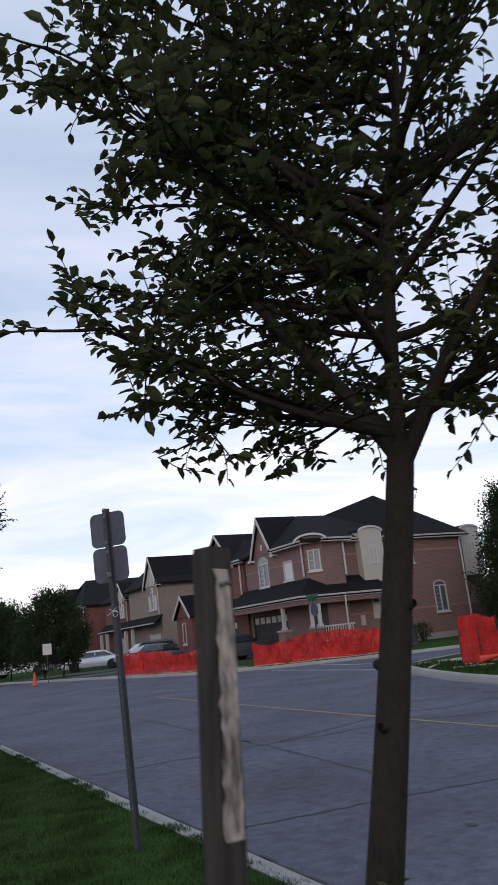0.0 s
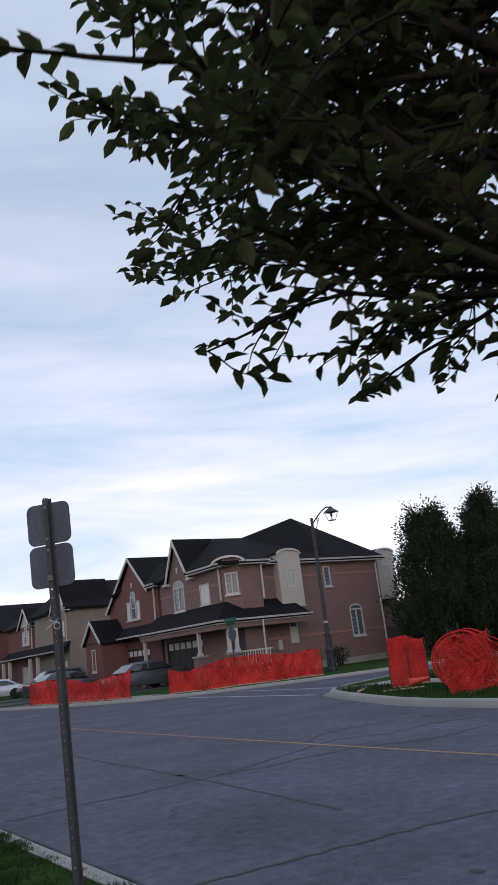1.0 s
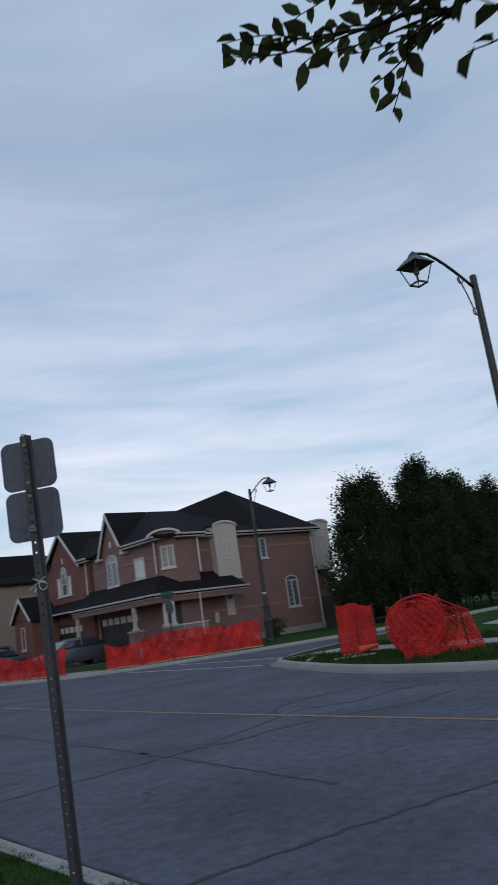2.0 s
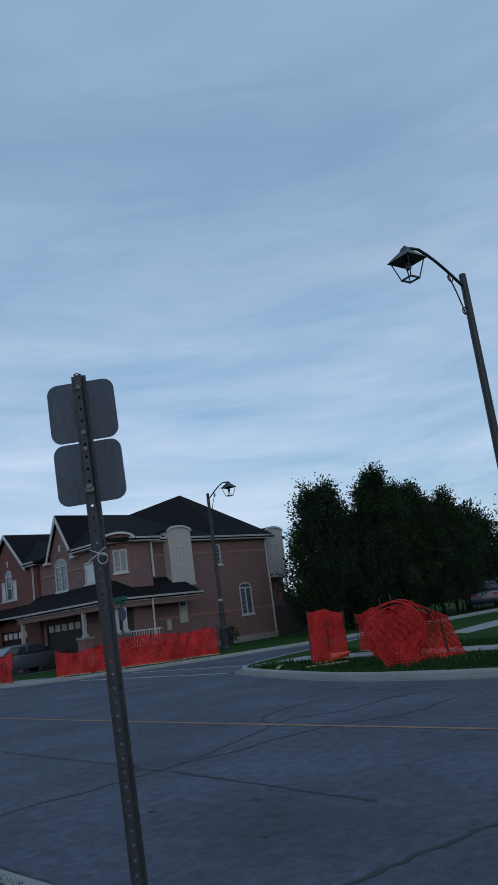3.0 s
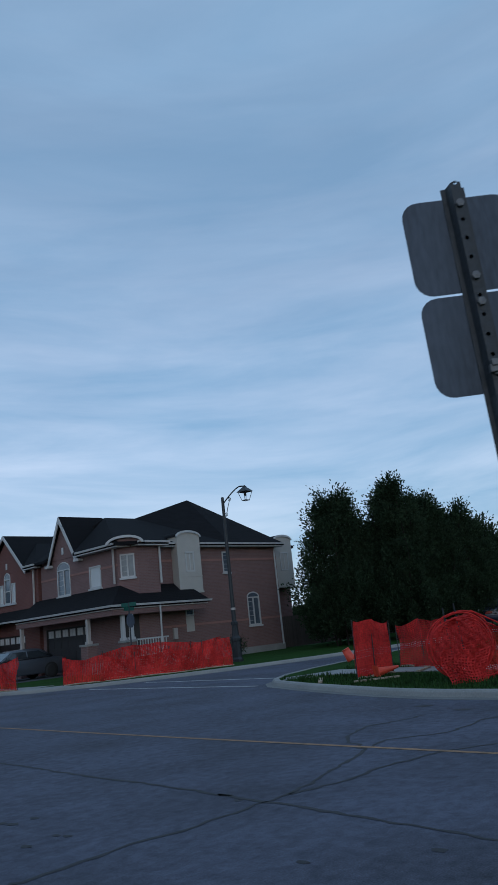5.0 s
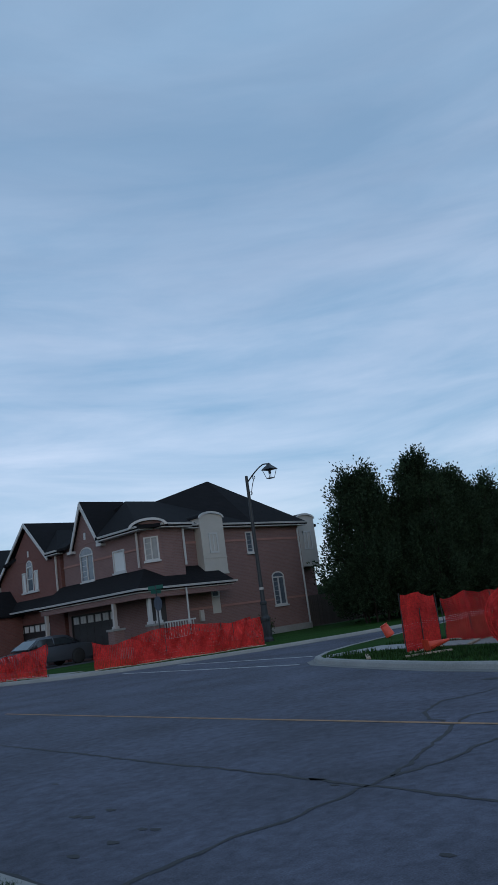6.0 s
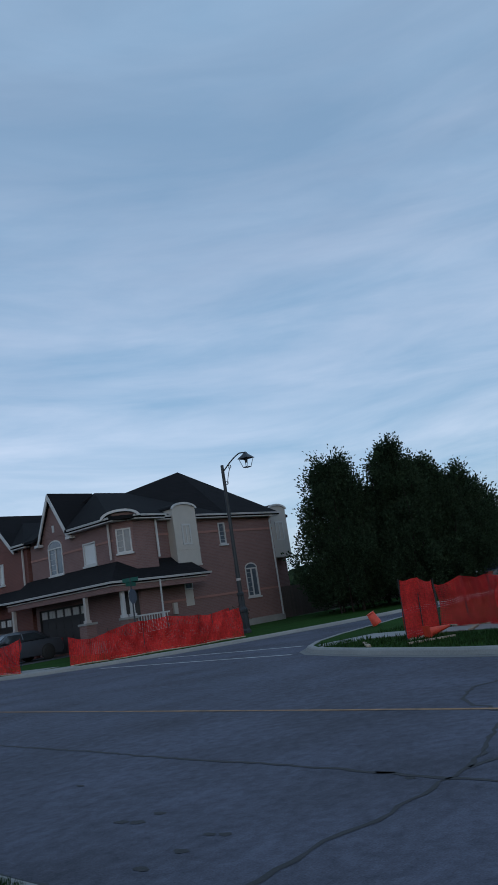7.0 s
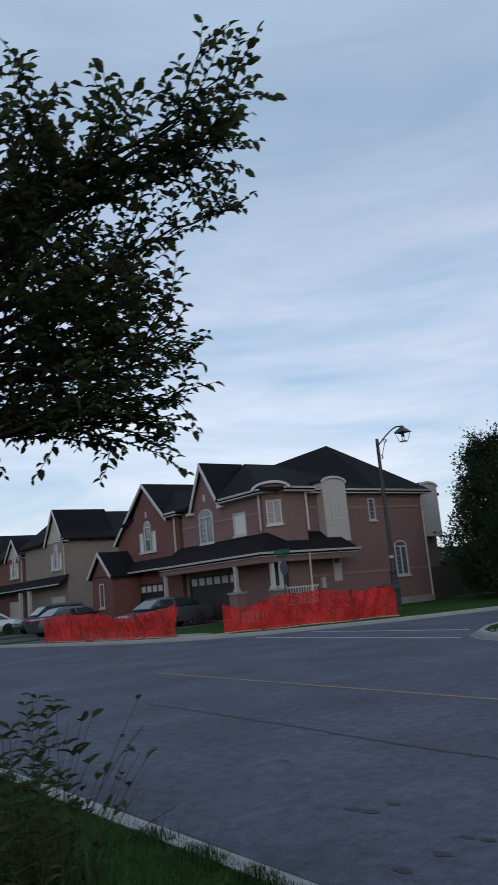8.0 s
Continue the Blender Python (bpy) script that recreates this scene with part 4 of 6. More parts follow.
# ---- lamps ----
def street_lamp(m, arm, label, H=7.2):
    s = thing("street_lamp", m, label, "street lamp", "street lamps")
    smooth(part("pole", lathe([(0.115, 0.9), (0.11, 1.1), (0.085, 3.0), (0.07, H - 0.05), (0.07, H), (0.03, H + 0.02)], 14), LAMPBLACK, s))
    part("pole_base", lathe([(0.24, -0.1), (0.24, 0.12), (0.2, 0.2), (0.19, 0.85), (0.21, 0.9), (0.21, 1.0), (0.15, 1.1), (0.13, 1.55), (0.15, 1.58), (0.15, 1.68), (0.11, 1.72)], 8), LAMPBLACK, s, "faceted black pole base with collars")
    part("collar", lathe([(0.105, 2.2), (0.105, 2.3)], 10), GREYTRIM, s)
    bm = bmesh.new()
    pts = [(0.06, 0, H - 0.25)] + [(0.06 + arm * t, 0, H - 0.25 + 0.62 * math.sin(t * math.pi * 0.5) - 0.10 * max(0, t - 0.75) * 4) for t in (0.15, 0.3, 0.45, 0.6, 0.75, 0.88, 1.0)]
    tube(bm, pts, 0.03, 8)
    smooth(part("arm", bm, LAMPBLACK, s))
    bm = bmesh.new()
    for cx, cz in ((0.40, H - 0.14), (0.14, H - 0.80)):
        tube(bm, [(cx + 0.075 * math.cos(a), 0, cz + 0.075 * math.sin(a)) for a in (k * math.pi / 7 for k in range(15))], 0.012, 6)
    tube(bm, [(0.45, 0, H - 0.08), (0.28, 0, H - 0.45), (0.13, 0, H - 0.88)], 0.015, 6)
    part("scroll", bm, LAMPBLACK, s, "curled iron scroll bracket")
    x, z = 0.06 + arm, H + 0.2
    lan = part("lantern", boxes((x - 0.03, x + 0.03, -0.03, 0.03, z, z + 0.12), bevel=0.01), LAMPBLACK, s, "four-sided black lantern with a pitched cap")
    bm = bmesh.new()
    for r0, z0, r1, z1 in ((0.27, -0.18, 0.20, -0.10), (0.20, -0.10, 0.08, 0.02), (0.08, 0.02, 0.05, 0.09)):
        a = [bm.verts.new((x + sx * r0, sy * r0, z + z0)) for sx, sy in ((1, 1), (-1, 1), (-1, -1), (1, -1))]
        b = [bm.verts.new((x + sx * r1, sy * r1, z + z1)) for sx, sy in ((1, 1), (-1, 1), (-1, -1), (1, -1))]
        for i in range(4):
            bm.faces.new((a[i], a[(i + 1) % 4], b[(i + 1) % 4], b[i]))
        if z0 == -0.18:
            bm.faces.new(a[::-1])
    part("cap", bm, LAMPBLACK, lan)
    for sx, sy in ((1, 1), (-1, 1), (-1, -1), (1, -1)):
        bm = bmesh.new()
        tube(bm, [(x + sx * 0.22, sy * 0.22, z - 0.18), (x + sx * 0.12, sy * 0.12, z - 0.55)], 0.013, 5)
        part("cage_bar", bm, LAMPBLACK, lan)
    part("cage_ring", boxes((x - 0.13, x + 0.13, -0.13, -0.10, z - 0.57, z - 0.54), (x - 0.13, x + 0.13, 0.10, 0.13, z - 0.57, z - 0.54), (x - 0.13, x - 0.10, -0.10, 0.10, z - 0.57, z - 0.54), (x + 0.10, x + 0.13, -0.10, 0.10, z - 0.57, z - 0.54)), LAMPBLACK, lan)
    part("bulb_holder", lathe([(0.05, z - 0.36), (0.06, z - 0.3), (0.04, z - 0.18)], 8), LAMPBLACK, lan).location = (x, 0, 0)
    return s


street_lamp(pose(13.53, 8.6, 0.1, 0, 0, 172), 1.53, "black post-top street lamp with lantern on curved arm", 7.42)
street_lamp(pose(23.6, 28.6, 0.1, 0, 0, -82), 1.25, "black street lamp on the corner beside the brick house")


# ---- orange construction fences ----
def net(parent, surf, nu, nv, segs, fill=0.64, name="net"):
    """A woven plastic net over a surface surf(u, v): flat strands both ways, as real strips."""
    verts, faces = [], []

    def strip(fixed, other, along_u):
        for k in range(segs if along_u else max(6, segs // 3)):
            n = segs if along_u else max(6, segs // 3)
            t0, t1 = k / n, (k + 1) / n
            lo, hi = fixed - other, fixed + other
            q = [(t0, lo), (t1, lo), (t1, hi), (t0, hi)] if along_u else [(lo, t0), (lo, t1), (hi, t1), (hi, t0)]
            i = len(verts)
            verts.extend(surf(u, v) for u, v in q)
            faces.append((i, i + 1, i + 2, i + 3))

    for j in range(nv + 1):
        strip(j / nv, fill * 0.5 / nv, True)
    for i in range(nu + 1):
        strip(i / nu, fill * 0.4 / nu, False)
    me = bpy.data.meshes.new(name)
    me.from_pydata(verts, [], faces)
    return link(name, me, ORANGE, parent)


def fence(line, heights, label, posts=4, sway=0.05, seed=1, lean=0.0, fill=0.64):
    """A run of net on thin steel stakes along a ground line; heights along it."""
    rng = random.Random(seed)
    base = Vector((*line[0], 0.1))
    f = thing("construction_fence", Matrix.Translation(base), label, "fence", "orange construction fences")
    pts = [Vector((x, y, 0)) - Vector((base.x, base.y, 0)) for x, y in line]
    cum = [0.0]
    for a, b in zip(pts, pts[1:]):
        cum.append(cum[-1] + (b - a).length)
    L = cum[-1]
    ph = [rng.uniform(0, 6.28) for _ in range(6)]

    def at(u):
        d = min(max(u, 0), 1) * L
        for i in range(len(pts) - 1):
            if d <= cum[i + 1] or i == len(pts) - 2:
                t = (d - cum[i]) / max(1e-6, cum[i + 1] - cum[i])
                dv = (pts[i + 1] - pts[i]).normalized()
                return pts[i].lerp(pts[i + 1], t), Vector((-dv.y, dv.x, 0))

    def height(u):
        x = min(max(u, 0), 1) * (len(heights) - 1)
        i = min(int(x), len(heights) - 2)
        sag = 0.14 * min(1.0, L / (posts - 1) / 2.2) * abs(math.sin(math.pi * u * (posts - 1))) ** 0.7 + 0.03 * math.sin(u * L * 2.9 + ph[5]) + 0.02 * math.sin(u * L * 5.1 + ph[3]) + 0.006 * math.sin(u * L * 13 + ph[1])
        return heights[i] + (heights[i + 1] - heights[i]) * (x - i) - sag

    def surf(u, v):
        p, n = at(u)
        w = sway * (math.sin(u * L * 2.1 + ph[0]) + 0.6 * math.sin(u * L * 5.3 + ph[1] + v * 2) + 0.45 * math.sin(u * L * 11 + ph[2] - v * 5) + 0.25 * math.sin(u * L * 23 + ph[4] + v * 9))
        bulge = 0.05 * math.sin(v * 3.1) * math.sin(u * L * 1.3 + ph[3])
        q = p + n * (w * (0.25 + 0.75 * v) + bulge + lean * v)
        return (q.x, q.y, 0.02 + height(u) * v + 0.02 * math.sin(u * L * 3 + ph[4]))

    net(f, surf, max(6, int(L / 0.06)), 24, max(24, int(L * 9)), fill)
    for i in range(posts):
        u = i / max(1, posts - 1)
        p, n = at(u)
        q = p + n * (0.03 + lean * 0.5)
        top = height(u) + rng.uniform(0.0, 0.16)
        bm = bmesh.new()
        tube(bm, [(q.x, q.y, -0.3), (q.x + n.x * lean * 0.5 + rng.uniform(-0.04, 0.04), q.y + n.y * lean * 0.5, top)], 0.012, 5)
        part("stake", bm, LAMPBLACK, f)
    bm = bmesh.new()
    tube(bm, [(at(u)[0].x, at(u)[0].y - 0.04, 0.03 + 0.015 * math.sin(u * 17)) for u in (k / 12 for k in range(13))], 0.025, 5)
    part("ground_batten", bm, PALEWOOD, f)
    return f


fence([(15.5, 29.35), (16.7, 28.6), (18.4, 27.75), (20.2, 26.9), (21.5, 26.65)], [1.0, 0.92, 0.84, 0.78, 0.82, 0.92, 1.05, 1.12], "sagging orange plastic mesh fence along the corner lawn", 6, 0.11, 3)
fence([(17.6, 29.9), (19.6, 29.2), (21.8, 27.6)], [1.0, 1.25, 1.1, 1.1], "rear run of orange mesh fence before the porch", 5, 0.13, 4)
fence([(12.95, 39.2), (13.35, 35.0), (14.43, 30.8)], [1.05, 1.2, 1.1, 1.15, 1.0, 0.85, 1.1, 1.15], "loose orange mesh fence along the kerb before parked cars", 5, 0.13, 5)
fence([(14.13, 14.72), (15.45, 14.68)], [1.22, 1.2, 1.2], "upright panel of orange mesh on the grass corner", 3, 0.03, 6, lean=-0.06, fill=0.85)
fence([(16.9, 15.5), (16.5, 14.0), (15.2, 12.3)], [1.05, 1.12, 1.1, 1.2], "orange mesh run behind the corner panel", 5, 0.06, 7)
fence([(12.15, 8.15), (12.6, 6.0), (12.6, 4.6)], [1.25, 1.2, 1.2], "upright orange mesh panel beside the street lamp", 3, 0.03, 8)


def fence_roll(x, y):
    """A half-unrolled coil of net standing on edge: hoops, the net slung inside them, its tail to the kerb and a wing pegged out on stakes."""
    f = thing("fence_roll", pose(x, y, 0.1, 0, 0, -55), "tangled coil of orange mesh slumped on the kerb edge", "fence roll", "orange construction fences")

    def crease(u, v, k):
        return 0.035 * math.sin(9 * u + 5 * v + k) + 0.022 * math.sin(23 * u - 13 * v + 2 * k) + 0.012 * math.sin(41 * u + 29 * v)

    def disc(u, v):
        """The coil's outer turn, slung across the hoop and sagging towards the camera's side."""
        w = 0.57 * math.sqrt(max(0.0, 1 - (2 * v - 1) ** 2)) ** 0.75
        x0, z0 = (2 * u - 1) * w, 0.1 + 1.06 * v
        z0 -= 0.16 * (1 - abs(2 * u - 1)) * v ** 3
        return (x0 + 0.5 * crease(u, v, 3), -0.30 - 0.16 * math.sin(math.pi * u) * math.sin(math.pi * v) + crease(u, v, 0), z0 + 0.4 * crease(v, u, 1))

    def back(u, v):
        w = 0.5 * math.sqrt(max(0.0, 1 - (2 * v - 1) ** 2)) ** 0.7
        return (0.10 + (2 * u - 1) * w, 0.22 + crease(u, v, 4), 0.05 + 1.12 * v + 0.4 * crease(v, u, 2))

    def tail(u, v):
        w = 0.30 + 0.16 * v
        return (0.04 + (2 * u - 1) * w + 0.03 * math.sin(8 * v), -0.40 - 0.25 * (1 - v) + crease(u, v, 5), -0.05 + 0.62 * v + 0.03 * math.sin(7 * u))

    def wing(u, v):
        top = 1.22 - 0.36 * u - 0.10 * math.sin(math.pi * u)
        return (0.25 + (0.85 + 0.25 * (1 - v)) * u, -0.12 + 0.2 * u + 0.10 * math.sin(math.pi * v) + crease(u, v, 6), 0.0 + top * v + 0.03 * math.sin(11 * u))

    net(f, disc, 24, 24, 40, 0.46)
    net(f, back, 24, 26, 34, 0.6)
    net(f, tail, 14, 13, 18, 0.46)
    net(f, wing, 26, 26, 30, 0.6)
    for r, cx, cy, cz, tip in ((0.60, 0.0, -0.30, 0.66, 0.0), (0.57, 0.05, -0.16, 0.68, 0.10), (0.55, 0.02, -0.34, 0.62, -0.08), (0.58, 0.10, 0.10, 0.70, 0.16), (0.48, 0.42, -0.2, 0.55, 0.22)):
        bm = bmesh.new()
        tube(bm, [(cx + r * math.cos(a), cy + tip * math.sin(a) + 0.03 * math.sin(3 * a), max(0.02, cz + r * (0.98 + 0.04 * math.sin(2 * a + cx)) * math.sin(a))) for a in (k * math.pi / 18 for k in range(37))], 0.014, 6)
        part("hoop", bm, ORANGE, f)
    for a, b in (((-0.12, -0.1, 0.0), (-0.2, -0.12, 1.36)), ((0.12, -0.05, 0.0), (0.02, 0.0, 1.42)), ((1.02, 0.08, 0.0), (0.94, 0.1, 0.98)), ((0.3, -0.1, 1.26), (1.12, 0.1, 0.80))):
        bm = bmesh.new()
        tube(bm, [a, b], 0.016, 5)
        part("stake", bm, ORANGE if a[2] > 1 else LAMPBLACK, f)
    return f


fence_roll(13.34, 11.57)


def traffic_cone(m, label, band=True):
    c = thing("traffic_cone", m, label, "traffic cone", "traffic cones")
    part("cone_body", lathe([(0.14, 0.03), (0.125, 0.08), (0.035, 0.68), (0.03, 0.70)], 16), CONE, c)
    part("cone_base", boxes((-0.19, 0.19, -0.19, 0.19, 0, 0.03), bevel=0.01), CONE, c)
    part("reflective_band", lathe([(0.101, 0.24), (0.079, 0.38)], 16), TRIM, c)
    return c


traffic_cone(pose(14.35, 14.35, 0.22, 0, -82, 150) @ Matrix.Scale(0.8, 4), "orange traffic cone fallen on its side on the grass")
drum = thing("construction_drum", pose(19.75, 19.3, 0.16, 0, -26, -48) @ Matrix.Scale(0.56, 4), "small tilted orange drum standing on the kerb grass", "barrel")
smooth(part("drum_body", lathe([(0.26, 0.0), (0.27, 0.04), (0.25, 0.25), (0.24, 0.27), (0.22, 0.62), (0.16, 0.66)], 18), CONE, drum))
part("drum_lid", lathe([(0.2, 0.655), (0.23, 0.67), (0.23, 0.7), (0.0, 0.71)], 18), CONE, drum)
traffic_cone(pose(19.2, 28.6, 0.12), "orange traffic cone standing behind the mesh fence")
traffic_cone(pose(9.2, 44.0, 0.02, 0, 0, 20), "orange traffic cone standing by the far kerb")
for px_, py_, rz_, ln_ in ((13.75, 13.9, -35, 1.0), (13.9, 15.6, 40, 1.2), (15.7, 14.0, 20, 1.1)):
    plank = part("loose_plank", boxes((-ln_ / 2, ln_ / 2, -0.045, 0.045, 0, 0.035), bevel=0.004), PALEWOOD, None)
    tagged(plank, "pale sawn plank lying on the grass corner", "plank")
    plank.matrix_world = pose(px_, py_, 0.13, 0, 0, rz_)


# ---- stop sign with street name blades ----
def stop_sign(x, y):
    s = thing("stop_sign", pose(x, y, 0.1, 0, 0, 20), "octagonal stop sign seen edgewise with green name blades", "stop sign")
    bm = bmesh.new()
    tube(bm, [(0, 0, -0.1), (0, 0, 2.95)], 0.032, 8)
    part("post", bm, POST_STEEL, s)
    oct_ = [(0.32 * math.cos(radians(22.5 + 45 * k)), 2.2 + 0.32 * math.sin(radians(22.5 + 45 * k))) for k in range(8)]
    part("plate", prism(oct_, -0.045, -0.04, Matrix(((1, 0, 0, 0), (0, 0, 1, 0), (0, 1, 0, 0), (0, 0, 0, 1)))), STEEL, s, "pale metal back of the octagon")
    green = mat("green_sign_enamel", (0.012, 0.09, 0.065), 0.5, 0, 0.1, 3, 30, 0)
    part("name_blade", boxes((-0.38, 0.38, -0.01, 0.01, 2.62, 2.78), bevel=0.004), green, s)
    part("name_blade", boxes((-0.01, 0.01, -0.38, 0.38, 2.80, 2.96), bevel=0.004), green, s)


stop_sign(20.05, 31.35)


# ---- trees ----
def tubes_mesh(name, lines, sides=6):
    """Many tapered round limbs in one mesh: lines of (points, radius at start, radius at end)."""
    verts, faces = [], []
    for pts, r0, r1, ns in lines:
        base, side = len(verts), None
        n = len(pts)
        for i, p in enumerate(pts):
            d = (pts[min(i + 1, n - 1)] - pts[max(i - 1, 0)]).normalized()
            side = d.orthogonal().normalized() if side is None else (side - d * side.dot(d)).normalized()
            up = d.cross(side)
            r = r0 + (r1 - r0) * i / (n - 1)
            for k in range(ns):
                a = 2 * math.pi * k / ns
                verts.append(p + (side * math.cos(a) + up * math.sin(a)) * r)
        for i in range(n - 1):
            for k in range(ns):
                a, b = base + i * ns, base + (i + 1) * ns
                faces.append((a + k, a + (k + 1) % ns, b + (k + 1) % ns, b + k))
    me = bpy.data.meshes.new(name)
    me.from_pydata([tuple(v) for v in verts], [], faces)
    for p in me.polygons:
        p.use_smooth = True
    return me


def leaves_mesh(name, spots, fold=0.25):
    """Pointed leaves, folded along the rib: spots of (base, direction, normal, length, width)."""
    k = len(spots)
    base = np.array([s[0] for s in spots])
    d = np.array([s[1] for s in spots])
    n = np.array([s[2] for s in spots])
    ln, wd = np.array([s[3] for s in spots])[:, None], np.array([s[4] for s in spots])[:, None]
    d /= np.linalg.norm(d, axis=1)[:, None]
    side = np.cross(d, n)
    side /= np.linalg.norm(side, axis=1)[:, None] + 1e-9
    up = np.cross(side, d)
    droop = -0.12 * ln * up
    v = np.stack([base, base + d * ln * 0.3 + side * wd * 0.46 + up * wd * fold, base + d * ln * 0.68 + side * wd * 0.43 + up * wd * fold * 0.8 + droop * 0.6, base + d * ln + droop * 1.6,
                  base + d * ln * 0.68 - side * wd * 0.43 + up * wd * fold * 0.8 + droop * 0.6, base + d * ln * 0.3 - side * wd * 0.46 + up * wd * fold, base + d * ln * 0.5 + droop * 0.4], axis=1).reshape(-1, 3)
    o = np.arange(k)[:, None] * 7
    f = np.concatenate([o + np.array([[0, 1, 2, 6]]), o + np.array([[6, 2, 3, 4]]), o + np.array([[0, 6, 4, 5]])], axis=0)
    me = bpy.data.meshes.new(name)
    me.from_pydata(v.tolist(), [], f.tolist())
    return me


def young_tree(x, y, lean, seed, label, thin=1.0, reach=1.05, top=4.3, fork=1.95, limbs=15, radius=0.05, low=(), leaf=0.052, trunk_bend=0.04, taper=0.42, clear=None, high=(), forks=None):
    """A street tree: a slim trunk with knots, limbs that rise and spread, twigs with alternate leaves."""
    rng = random.Random(seed)
    t = thing("young_tree", pose(x, y, 0.1), label, "tree", "street trees on the verge")
    trunk = [Vector((lean[0] * z / 2 + trunk_bend * math.sin(z * 1.7), lean[1] * z / 2 + 0.6 * trunk_bend * math.sin(z * 2.3 + 1), z)) for z in [i * 0.15 - 0.1 for i in range(int((fork + 0.3) / 0.15))]]
    lines = [(trunk, radius * 1.25, radius * 0.86, 12)]
    knots = []
    for z, a in ((0.9, 0.4), (1.12, 3.6), (1.45, 5.0), (1.75, 0.3), (1.28, 2.0)):
        c = trunk[min(len(trunk) - 1, int((z + 0.1) / 0.15))]
        o = Vector((math.cos(a), math.sin(a), 0.15))
        knots.append(([c + o * radius * 0.7, c + o * radius * 1.15, c + o * radius * 1.35], radius * 0.42, radius * 0.22, 7))
    head = trunk[-1]
    spots, wood = [], []

    def bend(p, d, length, k, lift, wob):
        pts, step = [p.copy()], length / k
        d = d.normalized()
        for i in range(k):
            d = (d + Vector((rng.uniform(-wob, wob), rng.uniform(-wob, wob), rng.uniform(-wob, wob) + lift))).normalized()
            p = p + d * step
            pts.append(p.copy())
        return pts

    def twig(p, d, length):
        pts = bend(p, d, length, 5, rng.uniform(-0.03, 0.1), 0.16)
        wood.append((pts, 0.0028, 0.001, 3))
        n = int(length / (0.019 * thin))
        for i in range(n):
            s = (i + 0.6) / n * (len(pts) - 1)
            j = min(int(s), len(pts) - 2)
            q = pts[j].lerp(pts[j + 1], s - j)
            a = (pts[j + 1] - pts[j]).normalized()
            out = a.cross(Vector((0, 0, 1)))
            if out.length < 0.1:
                out = Vector((1, 0, 0))
            out = out.normalized() * (1 if i % 2 else -1)
            dr = a * rng.uniform(0.35, 0.9) + out * rng.uniform(0.5, 1.0) + Vector((0, 0, rng.uniform(-0.55, 0.35)))
            nm = Vector((rng.uniform(-0.7, 0.7), rng.uniform(-0.7, 0.7), 1.0))
            ln = leaf * rng.uniform(0.65, 1.3)
            spots.append((q, dr, nm, ln, ln * rng.uniform(0.46, 0.6)))

    main = []
    for i in range(limbs):
        f = i / max(1, limbs - 1)
        a = i * 2.39996 + rng.uniform(-0.3, 0.3) + seed
        z = fork - 0.05 + f * (top - fork) * 0.55
        el = 0.22 + 0.62 * f + rng.uniform(-0.12, 0.15)
        length = reach * (1.12 - taper * f) * rng.uniform(0.85, 1.12)
        if clear is not None and math.cos(a - clear) > 0.3:
            length *= 0.68 if f < 0.4 else 1.3
        main.append((a, z, el, length))
    for a, el, length in low:
        main.append((a, fork - 0.03, el, length))
    main.extend(high)
    # the leader and two strong forks
    leader = bend(head, Vector((0.05, 0.02, 1)), top - fork - 0.35, 9, 0.0, 0.09)
    wood.append((leader, radius * 0.55, 0.008, 8))
    for a in forks or (seed + 0.5, seed + 2.9):
        strong = bend(head - Vector((0, 0, 0.05)), Vector((math.cos(a) * 0.62, math.sin(a) * 0.62, 1)), (top - fork) * 0.42, 8, 0.02, 0.09)
        wood.append((strong, radius * 0.6, 0.008, 8))
    for a, z, el, length in main:
        h = max(0.0, z - head.z)
        s = min(h / (top - fork - 0.35), 0.98) * (len(leader) - 1)
        j = min(int(s), len(leader) - 2)
        p = leader[j].lerp(leader[j + 1], s - j) if h > 0 else head + Vector((0, 0, z - head.z))
        d = Vector((math.cos(a) * math.cos(el), math.sin(a) * math.cos(el), math.sin(el)))
        limb = bend(p, d, length, 8, 0.015, 0.11)
        wood.append((limb, 0.017 * (length / reach), 0.004, 6))
        for k in range(9):
            s = (0.2 + 0.8 * k / 8) * 8 * 0.995
            j = min(int(s), 7)
            q = limb[j].lerp(limb[j + 1], s - j)
            ax = (limb[j + 1] - limb[j]).normalized()
            b = Vector((rng.uniform(-1, 1), rng.uniform(-1, 1), rng.uniform(-0.5, 0.65)))
            sub = bend(q, ax * 0.55 + b * 0.8, rng.uniform(0.2, 0.42) * (1.1 - 0.3 * k / 8), 5, 0.0, 0.18)
            wood.append((sub, 0.0055, 0.002, 4))
            tw = int(round(7 / thin))
            for m in range(tw):
                s2 = (0.2 + 0.8 * m / (tw - 1)) * 5 * 0.995
                j2 = min(int(s2), 4)
                q2 = sub[j2].lerp(sub[j2 + 1], s2 - j2)
                ax2 = (sub[j2 + 1] - sub[j2]).normalized()
                twig(q2, ax2 * 0.8 + Vector((rng.uniform(-1, 1), rng.uniform(-1, 1), rng.uniform(-0.45, 0.65))) * 0.8, rng.uniform(0.1, 0.22))
    link("trunk", tubes_mesh("trunk", lines + knots), BARK, t, "slim brown trunk with old pruning knots")
    tagged(link("crown_wood", tubes_mesh("crown_wood", wood), BARK, t), kind="stuff")
    tagged(link("foliage", leaves_mesh("foliage", spots), LEAF, t), kind="stuff")
    return t


